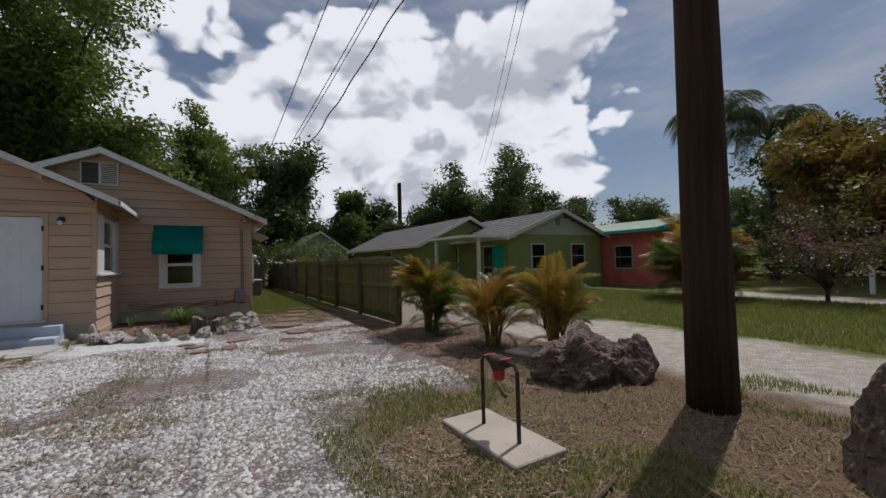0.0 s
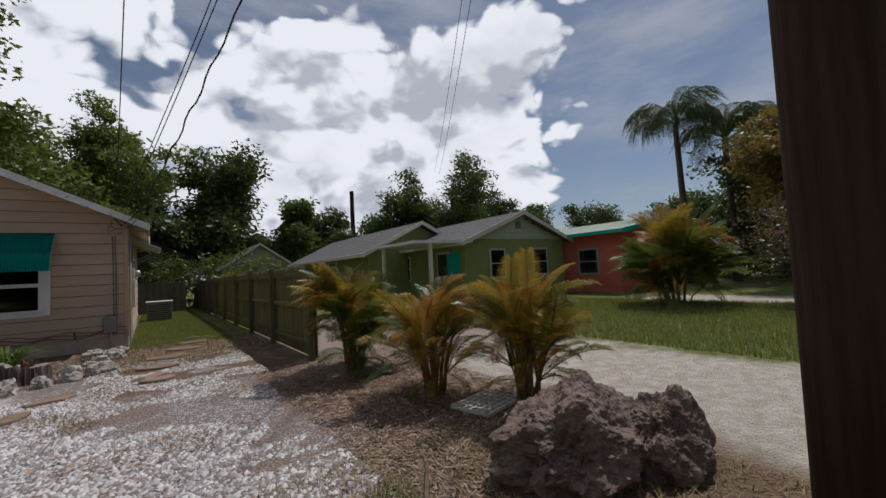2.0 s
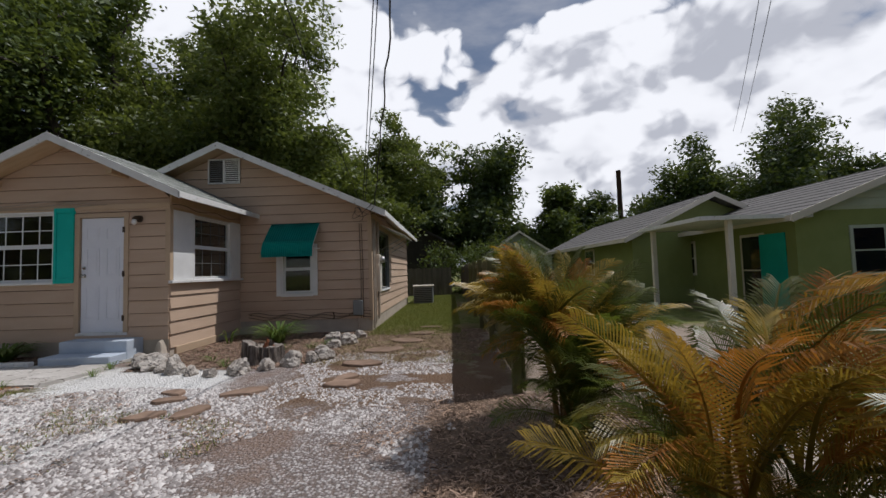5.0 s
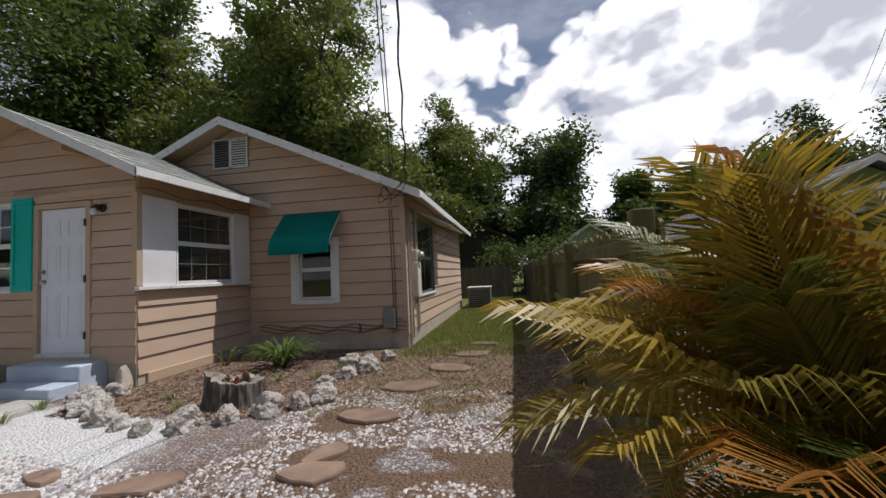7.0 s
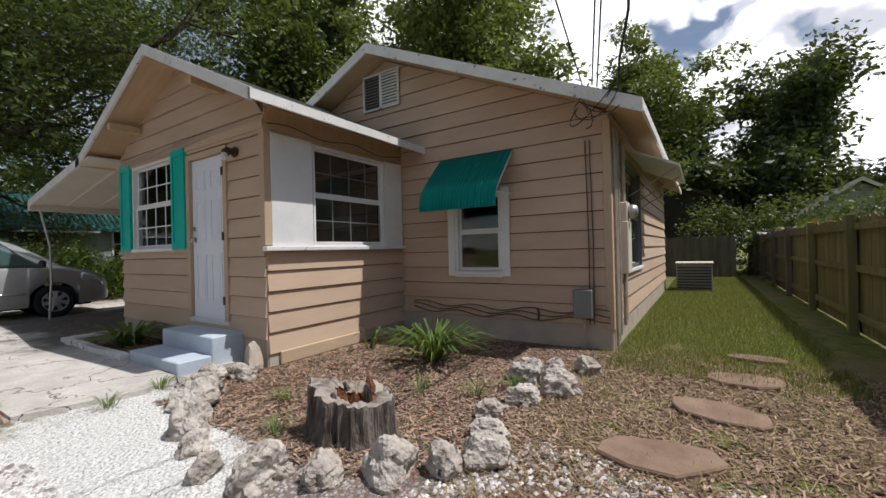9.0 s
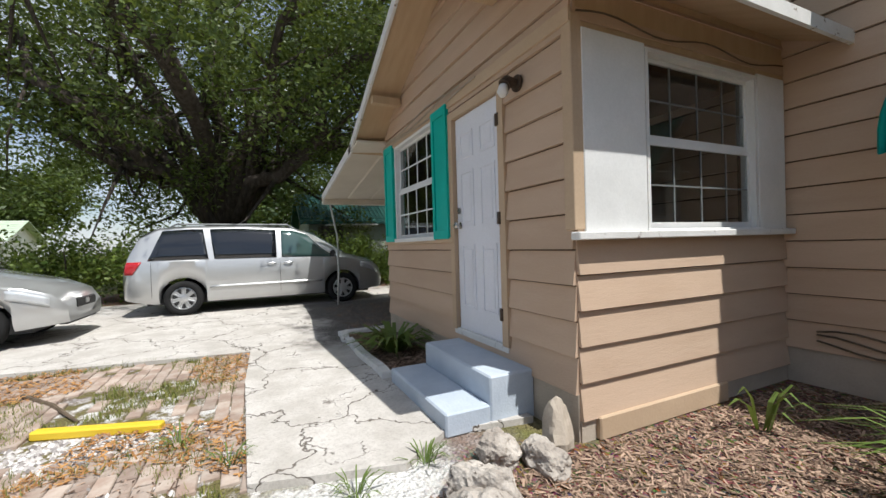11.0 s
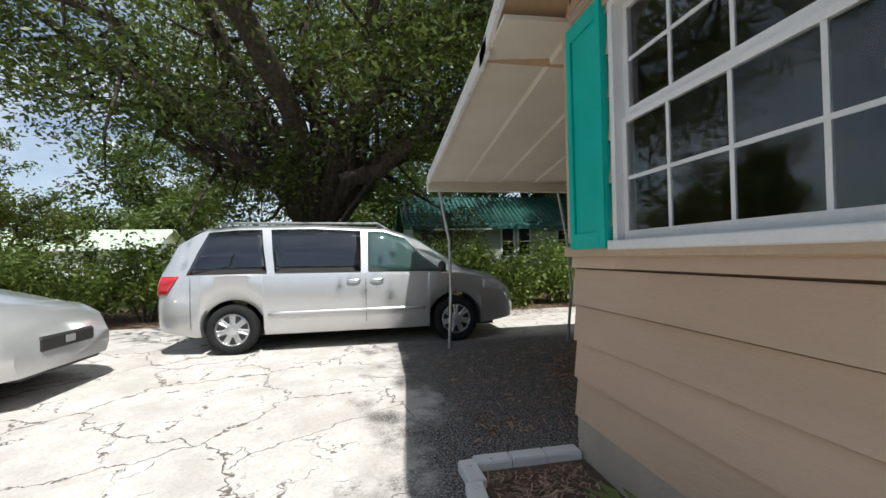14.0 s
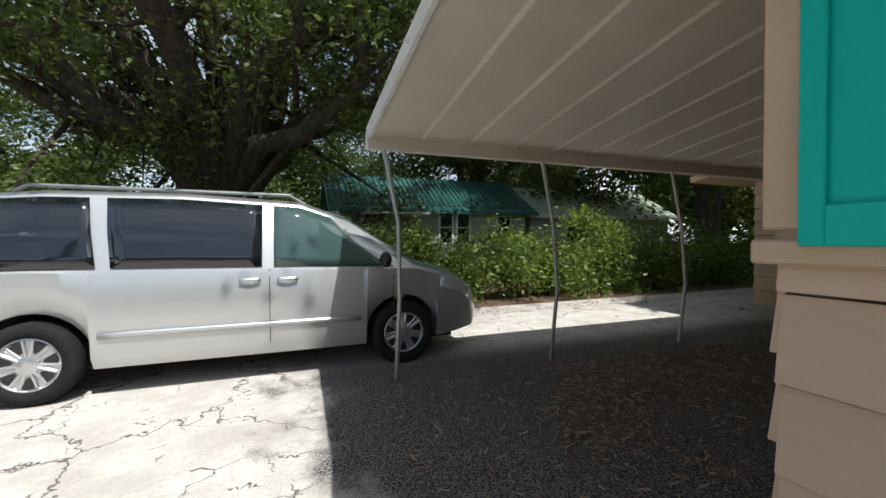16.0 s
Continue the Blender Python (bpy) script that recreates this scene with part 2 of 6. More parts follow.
# ---- materials ----
M = dict(
    siding=mat("siding", (0.53, 0.385, 0.275), (0.58, 0.43, 0.315), 1.2, 0.7, bump=0.25, stretch=(1, 1, 5), fine=45, spot=(0.40, 0.28, 0.18), spots=0.68, vary=0.10),
    # very dark brown: deepens the shade in board slots and on inner walls
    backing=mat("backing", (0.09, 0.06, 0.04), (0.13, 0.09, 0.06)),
    trim=mat("trim", (0.50, 0.37, 0.25), (0.55, 0.41, 0.28), 2.0, 0.65, fine=50),
    white=mat("white_paint", (0.72, 0.72, 0.70), (0.80, 0.80, 0.78), 3.0, 0.5, bump=0.15, spot=(0.52, 0.50, 0.46), spots=0.74),
    worn_white=mat("worn_white", (0.70, 0.69, 0.66), (0.78, 0.77, 0.74), 5.0, 0.7, bump=0.4, spot=(0.20, 0.16, 0.12), spots=0.60),
    door=mat("door_paint", (0.76, 0.77, 0.82), (0.80, 0.81, 0.86), 2.0, 0.38, bump=0.05),
    teal=mat("teal_paint", (0.01, 0.42, 0.34), (0.015, 0.48, 0.40), 3.0, 0.45, bump=0.15, spot=(0.02, 0.30, 0.26), spots=0.72),
    canvas=mat("teal_metal", (0.005, 0.30, 0.25), (0.008, 0.36, 0.30), 3.0, 0.5, bump=0.15),
    concrete=mat("blue_concrete", (0.46, 0.52, 0.60), (0.54, 0.60, 0.67), 4.0, 0.75, bump=0.4, spot=(0.72, 0.72, 0.70), spots=0.66),
    foundation=mat("foundation", (0.42, 0.36, 0.29), (0.50, 0.43, 0.35), 3.0, 0.9, bump=0.5),
    soffit=mat("soffit", (0.50, 0.36, 0.22), (0.56, 0.41, 0.26), 2.0, 0.7, stretch=(1, 6, 1)),
    panel=mat("carport_panel", (0.66, 0.60, 0.50), (0.74, 0.68, 0.58), 1.5, 0.6, bump=0.1, spot=(0.50, 0.44, 0.36), spots=0.70),
    wood=mat("old_wood", (0.10, 0.075, 0.05), (0.16, 0.12, 0.085), 2.0, 0.9, stretch=(4, 4, 0.5), bump=0.6, fine=40),
    pole=mat("creosote_pole", (0.040, 0.022, 0.013), (0.075, 0.042, 0.025), 3.0, 0.9, stretch=(6, 6, 0.35), bump=0.7, fine=30, dist=0.01),
    fence=mat("fence_wood", (0.14, 0.127, 0.052), (0.20, 0.18, 0.078), 2.0, 0.85, stretch=(4, 4, 0.6), bump=0.4, fine=40, spot=(0.12, 0.115, 0.055), spots=0.60, vary=0.35),
    fence_grey=mat("fence_grey", (0.13, 0.11, 0.08), (0.19, 0.16, 0.12), 2.0, 0.9, stretch=(4, 4, 0.6), bump=0.4, vary=0.3),
    shingle=mat("shingle", (0.20, 0.21, 0.19), (0.32, 0.33, 0.30), 9.0, 0.95, bump=0.6, fine=90, vary=0.35),
    roof_dark=mat("roof_dark", (0.13, 0.125, 0.12), (0.19, 0.18, 0.17), 6.0, 0.95, bump=0.5, stretch=(1, 1, 4)),
    roof_teal=mat("roof_teal", (0.03, 0.10, 0.085), (0.05, 0.15, 0.13), 2.0, 0.45, bump=0.2, spot=(0.22, 0.30, 0.28), spots=0.62),
    roof_pale=mat("roof_pale", (0.42, 0.50, 0.38), (0.52, 0.60, 0.46), 2.0, 0.5),
    green=mat("green_wall", (0.25, 0.29, 0.10), (0.29, 0.33, 0.125), 1.5, 0.8, bump=0.2),
    green_pale=mat("pale_green", (0.48, 0.52, 0.42), (0.54, 0.58, 0.47), 2.0, 0.7),
    pink=mat("pink_wall", (0.62, 0.15, 0.11), (0.70, 0.19, 0.14), 1.5, 0.85, bump=0.2),
    grey_green=mat("grey_green_wall", (0.34, 0.37, 0.30), (0.40, 0.43, 0.36), 2.0, 0.8),
    # near-black: stands for the shade in rooms and behind the vent slats
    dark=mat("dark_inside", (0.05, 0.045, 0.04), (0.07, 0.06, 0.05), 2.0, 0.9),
    steel=plain("galvanised", (0.45, 0.45, 0.43), 0.45, 0.7),
    metal_grey=plain("grey_box", (0.20, 0.21, 0.21), 0.5, 0.3),
    conduit=mat("conduit", (0.36, 0.30, 0.23), (0.46, 0.40, 0.32), 6.0, 0.6),
    black=plain("black_rubber", (0.018, 0.018, 0.018), 0.6),
    brass=plain("handle_metal", (0.45, 0.43, 0.40), 0.25, 1.0),
    rust=mat("rusty_steel", (0.06, 0.045, 0.035), (0.11, 0.075, 0.05), 12.0, 0.8, 0.3),
    red=plain("red_paint", (0.42, 0.02, 0.03), 0.4),
    yellow=plain("yellow_paint", (0.72, 0.50, 0.03), 0.6),
    limestone=mat("limestone", (0.33, 0.29, 0.25), (0.58, 0.53, 0.47), 5.0, 0.95, bump=1.0, fine=28, spot=(0.12, 0.10, 0.085), spots=0.57, dist=0.03),
    boulder=mat("boulder", (0.125, 0.085, 0.066), (0.25, 0.18, 0.145), 5.0, 0.95, bump=1.0, fine=30, spot=(0.07, 0.055, 0.05), spots=0.55, dist=0.03),
    flag=mat("flagstone", (0.21, 0.14, 0.10), (0.31, 0.215, 0.155), 4.0, 0.9, bump=0.6, vary=0.3),
    brick=mat("old_brick", (0.33, 0.24, 0.19), (0.46, 0.39, 0.33), 7.0, 0.9, bump=0.6, vary=0.4),
    stump=mat("stump_bark", (0.075, 0.058, 0.047), (0.25, 0.215, 0.185), 5.0, 0.95, stretch=(5, 5, 0.7), bump=1.0, fine=30, dist=0.02),
    stump_top=mat("stump_top", (0.24, 0.20, 0.165), (0.42, 0.37, 0.32), 6.0, 0.95, bump=0.7, spot=(0.16, 0.11, 0.08), spots=0.60, dist=0.02),
    rot=mat("rotten_wood", (0.13, 0.05, 0.025), (0.26, 0.10, 0.05), 9.0, 0.95, bump=1.0, dist=0.02),
    bark=mat("bark", (0.055, 0.045, 0.037), (0.12, 0.10, 0.085), 3.0, 0.95, stretch=(3, 3, 0.8), bump=1.0, fine=14, spot=(0.22, 0.21, 0.19), spots=0.64, dist=0.03),
    silver=plain("silver_paint", (0.56, 0.565, 0.56), 0.32, 0.55, 1.0),
    bumper=plain("bumper_paint", (0.60, 0.62, 0.64), 0.32, 0.7, 1.0),
    car_glass=plain("tinted_glass", (0.008, 0.010, 0.014), 0.04, 0.0, 1.0),
    clear_glass=plain("green_glass", (0.045, 0.085, 0.08), 0.03, 0.0, 1.0),
    tyre=mat("tyre", (0.015, 0.015, 0.015), (0.022, 0.022, 0.022), 8.0, 0.85),
    rim=plain("rim_silver", (0.62, 0.63, 0.64), 0.3, 0.85),
    tail=plain("tail_lens", (0.45, 0.012, 0.015), 0.12, 0.0, 1.0),
    lamp=plain("lamp_lens", (0.62, 0.64, 0.66), 0.08, 0.2, 1.0),
    glass=glass("window_glass"),
    rope=plain("white_rope", (0.6, 0.6, 0.57), 0.8),
)


# ---- ground ----
def ground_material():
    m, g = blank("yard_ground")
    p = place(g)
    warp = g.noise(p, 0.9, 5.0, 0.6, 1)
    v = g.add("ShaderNodeVectorMath", operation="MULTIPLY_ADD")
    g.link(warp, v.inputs[0])
    v.inputs[1].default_value = (1.5, 1.5, 0)
    half = g.add("ShaderNodeVectorMath", operation="SUBTRACT")
    g.link(p, half.inputs[0])
    half.inputs[1].default_value = (0.75, 0.75, 0)
    g.link(half.outputs[0], v.inputs[2])
    s = g.add("ShaderNodeSeparateXYZ")
    g.link(v.outputs[0], s.inputs[0])
    X, Y = s.outputs[0], s.outputs[1]

    def patch(x0, x1, y0, y1, soft=0.4):
        a = g.math("MULTIPLY", g.ramp(X, x0 - soft / 2, x0 + soft / 2), g.ramp(X, x1 + soft / 2, x1 - soft / 2))
        b = g.math("MULTIPLY", g.ramp(Y, y0 - soft / 2, y0 + soft / 2), g.ramp(Y, y1 + soft / 2, y1 - soft / 2))
        return g.math("MULTIPLY", a, b)

    fine = g.noise(p, 40, 5.0, 0.7)
    mid = g.noise(p, 6, 6.0, 0.65)
    low = g.noise(p, 0.7, 4.0, 0.6)
    grass = g.mix(g.ramp(mid, 0.35, 0.65), (0.085, 0.115, 0.024), (0.19, 0.20, 0.055))
    grass = g.mix(g.ramp(low, 0.48, 0.66), grass, (0.20, 0.165, 0.08))
    dirt = g.mix(g.ramp(fine, 0.35, 0.7), (0.11, 0.066, 0.042), (0.27, 0.185, 0.125))
    dirt = g.mix(g.ramp(low, 0.42, 0.62), dirt, (0.19, 0.12, 0.075))
    chips = g.voronoi(g.scaled(p, (1, 1.6, 1)), 34, "F1", 1)
    bark = g.mix(0.6, g.mix(g.ramp(fine, 0.3, 0.7), (0.075, 0.042, 0.026), (0.26, 0.165, 0.105)), g.mix(1.0, chips, (0.34, 0.22, 0.15), "MULTIPLY"))
    stone = g.voronoi(p, 42, "F1", 1)
    stone2 = g.add("ShaderNodeSeparateXYZ")
    g.link(stone, stone2.inputs[0])
    edge = g.voronoi(p, 42, "F1", 0)
    gravel = g.mix(g.ramp(stone2.outputs[0], 0.1, 0.9), (0.24, 0.205, 0.19), (0.58, 0.54, 0.52))
    gravel = g.mix(g.ramp(edge, 0.35, 0.75), gravel, (0.20, 0.16, 0.14))
    gravel = g.mix(g.math("MULTIPLY", g.ramp(low, 0.47, 0.60), 0.75), gravel, (0.24, 0.165, 0.125))
    sand = g.mix(g.ramp(mid, 0.35, 0.7), (0.40, 0.34, 0.27), (0.56, 0.50, 0.43))
    shell = g.mix(g.ramp(fine, 0.30, 0.55), (0.42, 0.39, 0.35), (0.80, 0.79, 0.76))
    # grass everywhere, then the worn parts over it
    c = grass
    c = g.mix(patch(2.2, 5.2, -3, 9.9, 0.8), c, dirt)
    c = g.mix(patch(5.0, 7.75, -40, 15.5, 0.7), c, sand)
    c = g.mix(patch(15.2, 17.3, -60, 9.8, 0.6), c, sand)
    c = g.mix(patch(3.4, 9.5, 7.6, 13.5, 1.0), c, g.mix(0.5, sand, dirt))
    weeds = g.mix(g.ramp(mid, 0.42, 0.58), dirt, (0.17, 0.15, 0.06))
    c = g.mix(patch(0.75, 2.9, -3, 5.0, 0.5), c, weeds)
    c = g.mix(patch(-7, 1.35, -12, 11.0, 0.5), c, gravel)
    c = g.mix(patch(1.0, 3.0, 4.6, 11.2, 0.6), c, gravel)
    c = g.mix(g.math("MULTIPLY", patch(0.9, 3.9, 8.6, 14.3, 0.9), g.ramp(g.noise(p, 2.3, 4.0), 0.40, 0.48)), c, dirt)
    c = g.mix(patch(-4.5, 0.2, 7.6, 10.6, 0.4), c, shell)
    c = g.mix(g.math("MULTIPLY", patch(-5.8, -2.0, 7.3, 9.8, 0.4), g.ramp(mid, 0.40, 0.55)), c, weeds)
    c = g.mix(patch(-1.9, 0.95, 10.55, 14.5, 0.35), c, bark)
    c = g.mix(patch(-16, -11.2, -2, 30, 0.7), c, bark)
    h = g.math("ADD", g.math("MULTIPLY", g.ramp(edge, 0.75, 0.2), 0.6), g.math("ADD", fine, mid))
    g.out(principled(g, c, 0.95, 0.0, g.bump(h, 0.9, 0.025), 0.2).outputs[0])
    return m


def drive_material():
    m, g = blank("drive_concrete")
    p = place(g)
    fine = g.noise(p, 55, 5.0, 0.7)
    mid = g.noise(p, 2.2, 6.0, 0.65)
    wp = g.noise(p, 2.5, 4.0, 0.6, 1)
    v = g.add("ShaderNodeVectorMath", operation="MULTIPLY_ADD")
    g.link(wp, v.inputs[0])
    v.inputs[1].default_value = (0.7, 0.7, 0)
    g.link(p, v.inputs[2])
    crack = g.voronoi(v.outputs[0], 0.85, "DISTANCE_TO_EDGE")
    crack2 = g.voronoi(v.outputs[0], 2.6, "DISTANCE_TO_EDGE")
    c = g.mix(g.ramp(mid, 0.35, 0.65), (0.44, 0.41, 0.37), (0.58, 0.55, 0.51))
    c = g.mix(g.math("MULTIPLY", g.ramp(fine, 0.45, 0.65), 0.5), c, (0.34, 0.31, 0.28))
    c = g.mix(g.ramp(g.noise(p, 0.55, 5.0, 0.65), 0.58, 0.68), c, (0.36, 0.33, 0.30))
    lines = g.math("MAXIMUM", g.ramp(crack, 0.010, 0.002), g.math("MULTIPLY", g.ramp(crack2, 0.02, 0.004), g.ramp(mid, 0.50, 0.60)))
    # dark speckled grit over the carport floor and its front strip, noisy edge
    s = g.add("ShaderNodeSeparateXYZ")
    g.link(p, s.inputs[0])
    front_y = g.math("ADD", s.outputs[1], g.math("MULTIPLY", g.math("SUBTRACT", g.noise(p, 1.4, 6.0, 0.65), 0.5), 3.0))
    old = g.math("MULTIPLY", g.ramp(front_y, 10.3, 10.9), g.math("MULTIPLY", g.ramp(s.outputs[0], -9.6, -8.9), g.ramp(s.outputs[0], -4.6, -5.4)))
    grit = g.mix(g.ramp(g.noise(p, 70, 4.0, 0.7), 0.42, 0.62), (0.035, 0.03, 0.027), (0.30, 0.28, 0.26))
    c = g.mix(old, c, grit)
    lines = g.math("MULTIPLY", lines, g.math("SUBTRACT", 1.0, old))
    c = g.mix(lines, c, (0.14, 0.12, 0.10))
    h = g.math("SUBTRACT", g.math("MULTIPLY", fine, 0.4), lines)
    g.out(principled(g, c, 0.9, 0.0, g.bump(h, 0.7, 0.012), 0.25).outputs[0])
    return m


M["ground"], M["drive"] = ground_material(), drive_material()
xs = sorted({-900, -300, -100, -40, *range(-20, 25, 1), 40, 100, 300, 900})
vs = [(x, y, 0.0) for y in xs for x in xs]
n = len(xs)
fs = [(j * n + i, j * n + i + 1, (j + 1) * n + i + 1, (j + 1) * n + i) for j in range(n - 1) for i in range(n - 1)]
tagged(new("ground", mesh("ground", vs, fs, M["ground"])), "yard ground of white gravel, brown mulch, sand and patchy grass", "ground", kind="structure")


def slab(name, outline, z, material, label, category):
    bm = bmesh.new()
    a = [bm.verts.new((x, y, z)) for x, y in outline]
    b = [bm.verts.new((x, y, -0.05)) for x, y in outline]
    bm.faces.new(a)
    for i in range(len(a)):
        j = (i + 1) % len(a)
        bm.faces.new((a[i], b[i], b[j], a[j]))
    bmesh.ops.recalc_face_normals(bm, faces=bm.faces[:])
    return tagged(done(name, bm, material), label, category, kind="structure")


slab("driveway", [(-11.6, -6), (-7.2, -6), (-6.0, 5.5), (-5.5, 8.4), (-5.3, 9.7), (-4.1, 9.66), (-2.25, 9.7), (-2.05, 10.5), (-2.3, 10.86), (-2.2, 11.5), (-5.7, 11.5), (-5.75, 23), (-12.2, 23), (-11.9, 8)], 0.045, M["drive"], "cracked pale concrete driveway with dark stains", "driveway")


# ---- house ----
def cut(spans, a, b):
    out = []
    for s, e in spans:
        if b <= s or a >= e:
            out.append((s, e))
        else:
            if a > s:
                out.append((s, a))
            if b < e:
                out.append((b, e))
    return out


def clad_wall(name, m, length, z0, top, openings, label, exposure=0.225, thick=0.12, material="siding", category="wall"):
    """A lapped-board wall in its own plane: x along it, y inwards, z up. top(x): the wall's height; openings (x0, x1, z0, z1)."""
    wall = thing(name, label, category, m, kind="structure")
    step, peak = 0.0, max(top(x * length / 40) for x in range(41))
    cuts = sorted({0.0, length, length / 2, *[c for o in openings for c in o[:2]]})
    bm = bmesh.new()
    for a, b in zip(cuts, cuts[1:]):
        spans = [(0.0, 99.0)]
        for o in openings:
            if o[0] < b - 0.001 and o[1] > a + 0.001:
                spans = cut(spans, o[2], o[3])
        for s, e in spans:
            ta, tb = min(e, top(a + 1e-4)), min(e, top(b - 1e-4))
            prism(bm, [(a, s), (b, s), (b, tb), (a, ta)], thick)
    bmesh.ops.translate(bm, vec=(0, 0.004, 0), verts=bm.verts[:])
    # its dark colour draws the shade lines under each board's lap
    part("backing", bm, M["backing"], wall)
    part("plinth", boxed(0, -0.012, 0.0, length, 0.003, z0), M["foundation"], wall)
    z, row = z0, 0
    while z < peak - 0.02:
        zt = min(z + exposure, peak)
        inside = [i * length / 400 for i in range(401) if top(i * length / 400) > z + 0.015]
        if inside:
            spans = [(inside[0], inside[-1])]
            for o in openings:
                if z + 0.03 < o[2] < zt - 0.03:
                    part("board", boxed(o[0], -0.028, z + 0.013, o[1], 0.003, o[2]), M[material], wall)
                if z + 0.03 < o[3] < zt - 0.03:
                    part("board", boxed(o[0], -0.016, o[3], o[1], 0.003, zt), M[material], wall)
            for o in openings:
                if o[2] < zt - 0.03 and o[3] > z + 0.03:
                    spans = cut(spans, o[0], o[1])
            for s, e in spans:
                if e - s < 0.03:
                    continue
                us = [i * length / 400 for i in range(401) if s <= i * length / 400 <= e and top(i * length / 400) >= zt - 0.002]
                s2, e2 = (max(us[0], s), min(us[-1], e)) if us else ((s + e) / 2 - 0.01, (s + e) / 2 + 0.01)
                if s2 - s < 0.012:
                    s2 = s
                if e - e2 < 0.012:
                    e2 = e
                j = (row * 7 % 3 - 1) * 0.002
                z_in = z + (0.010 if row else 0.0)
                v = [(s, -0.030 + j, z_in), (e, -0.030 + j, z_in), (e2, -0.006, zt), (s2, -0.006, zt), (s, 0.004, z_in), (e, 0.004, z_in), (e2, 0.004, zt), (s2, 0.004, zt)]
                f = [(0, 1, 2, 3), (4, 7, 6, 5), (0, 4, 5, 1), (3, 2, 6, 7), (0, 3, 7, 4), (1, 5, 6, 2)]
                new("board", mesh("board", v, f, M[material])).parent = wall
        z += exposure
        row += 1
    return wall


def gable(length, eave, peak, at=None):
    at = length / 2 if at is None else at
    return lambda x: eave + (peak - eave) * (x / at if x <= at else (length - x) / (length - at))


def window_set(name, m, w, h, cols, rows, label, bar=0.009, bars="white", t=0.05, casing="white"):
    """A two-sash window in its own plane, x along, y inwards, foot at z 0: frame, sill, sashes, bars, panes."""
    win = thing(name, label, "window", m, kind="structure")
    bm = bmesh.new()
    box(bm, 0, -0.035, 0, t, 0.08, h)
    box(bm, w - t, -0.035, 0, w, 0.08, h)
    box(bm, t, -0.035, h - t, w - t, 0.08, h)
    part("frame", bm, M[casing], win)
    part("sill", boxed(-0.02, -0.06, -0.05, w + 0.02, 0.08, 0.0, bevel=0.006), M["white"], win)
    for k, (a, b) in enumerate(((0.0, h / 2), (h / 2, h - t))):
        y = 0.02 + 0.02 * k
        bm = bmesh.new()
        box(bm, t, y - 0.012, a, w - t, y + 0.012, a + 0.045)
        box(bm, t, y - 0.012, b - 0.03, w - t, y + 0.012, b)
        box(bm, t, y - 0.012, a + 0.045, t + 0.03, y + 0.012, b - 0.03)
        box(bm, w - t - 0.03, y - 0.012, a + 0.045, w - t, y + 0.012, b - 0.03)
        sash = part("sash", bm, M[casing], win)
        for i in range(1, cols):
            x = t + (w - 2 * t) * i / cols
            part("bar", boxed(x - bar, y - 0.006, a + 0.045, x + bar, y + 0.006, b - 0.03), M[bars], sash)
        for i in range(1, rows):
            z = a + (b - a) * i / rows
            part("bar", boxed(t + 0.03, y - 0.005, z - bar, w - t - 0.03, y + 0.005, z + bar), M[bars], sash)
        p = part("pane", boxed(t + 0.02, y - 0.003, a + 0.03, w - t - 0.02, y + 0.001, b - 0.02), M["glass"], sash)
        p.visible_shadow = False
    return win


SOUTH, EAST = lambda x, y, z=0: pose(x, y, z), lambda x, y, z=0: pose(x, y, z, 0, 0, 90)
# porch: front wall faces south, flank faces east
PX0, PX1, PY, MY, MX0, MX1, MYB = -5.62, -1.83, 11.58, 13.96, -5.50, 1.26, 21.6
PEAKX = (PX0 + PX1) / 2 + 0.09
PL = PX1 - PX0
porch_top = gable(PL, 2.90, 3.79, PEAKX - PX0)
clad_wall("wall_porch_south", SOUTH(PX0, PY), PL, 0.30, porch_top, [(0.45, 1.75, 1.36, 2.60), (2.18, 3.02, 0.44, 2.50)], "beige lapped-board porch wall with a white door and a window")
# the east flank: board skirt below, window between white panels above
clad_wall("wall_porch_east", EAST(PX1, PY), MY - PY, 0.14, lambda x: 2.92, [(0.62, 1.93, 1.33, 2.56)], "beige lapped-board porch flank, sunlit at its foot")
clad_wall("wall_porch_west", pose(PX0, MY, 0, 0, 0, -90), MY - PY, 0.14, lambda x: 2.90, [], "beige lapped-board porch flank under the carport")
main_top = gable(MX1 - MX0, 2.85, 4.33, -2.10 - MX0)
clad_wall("wall_main_south", SOUTH(MX0, MY), MX1 - MX0, 0.30, main_top, [(-0.84 - MX0, -0.10 - MX0, 0.93, 2.02)], "beige lapped-board gable wall of the house")
clad_wall("wall_main_east", EAST(MX1, MY), MYB - MY, 0.30, lambda x: 2.85, [(0.78, 2.55, 0.9, 2.45)], "beige lapped-board side wall with cables and conduits")
clad_wall("wall_main_west", pose(MX0, MYB, 0, 0, 0, -90), MYB - MY, 0.30, lambda x: 2.85, [], "beige lapped-board side wall beside the carport")
clad_wall("wall_main_north", pose(MX1, MYB, 0, 0, 0, 180), MX1 - MX0, 0.30, main_top, [], "beige lapped-board rear wall")
bm = bmesh.new()
box(bm, PX0 + 0.02, PY + 0.02, -0.05, PX1 - 0.02, MY - 0.01, 0.30)
box(bm, MX0 + 0.02, MY + 0.02, -0.05, MX1 - 0.02, MYB - 0.02, 0.298)
tagged(done("foundation", bm, M["foundation"]), "low beige rendered foundation under the house", "foundation", kind="structure")
# ceilings coloured near-black, so the rooms look shaded through the panes
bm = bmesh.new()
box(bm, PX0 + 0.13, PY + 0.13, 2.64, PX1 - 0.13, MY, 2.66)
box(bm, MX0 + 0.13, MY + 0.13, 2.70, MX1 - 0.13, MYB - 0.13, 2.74)
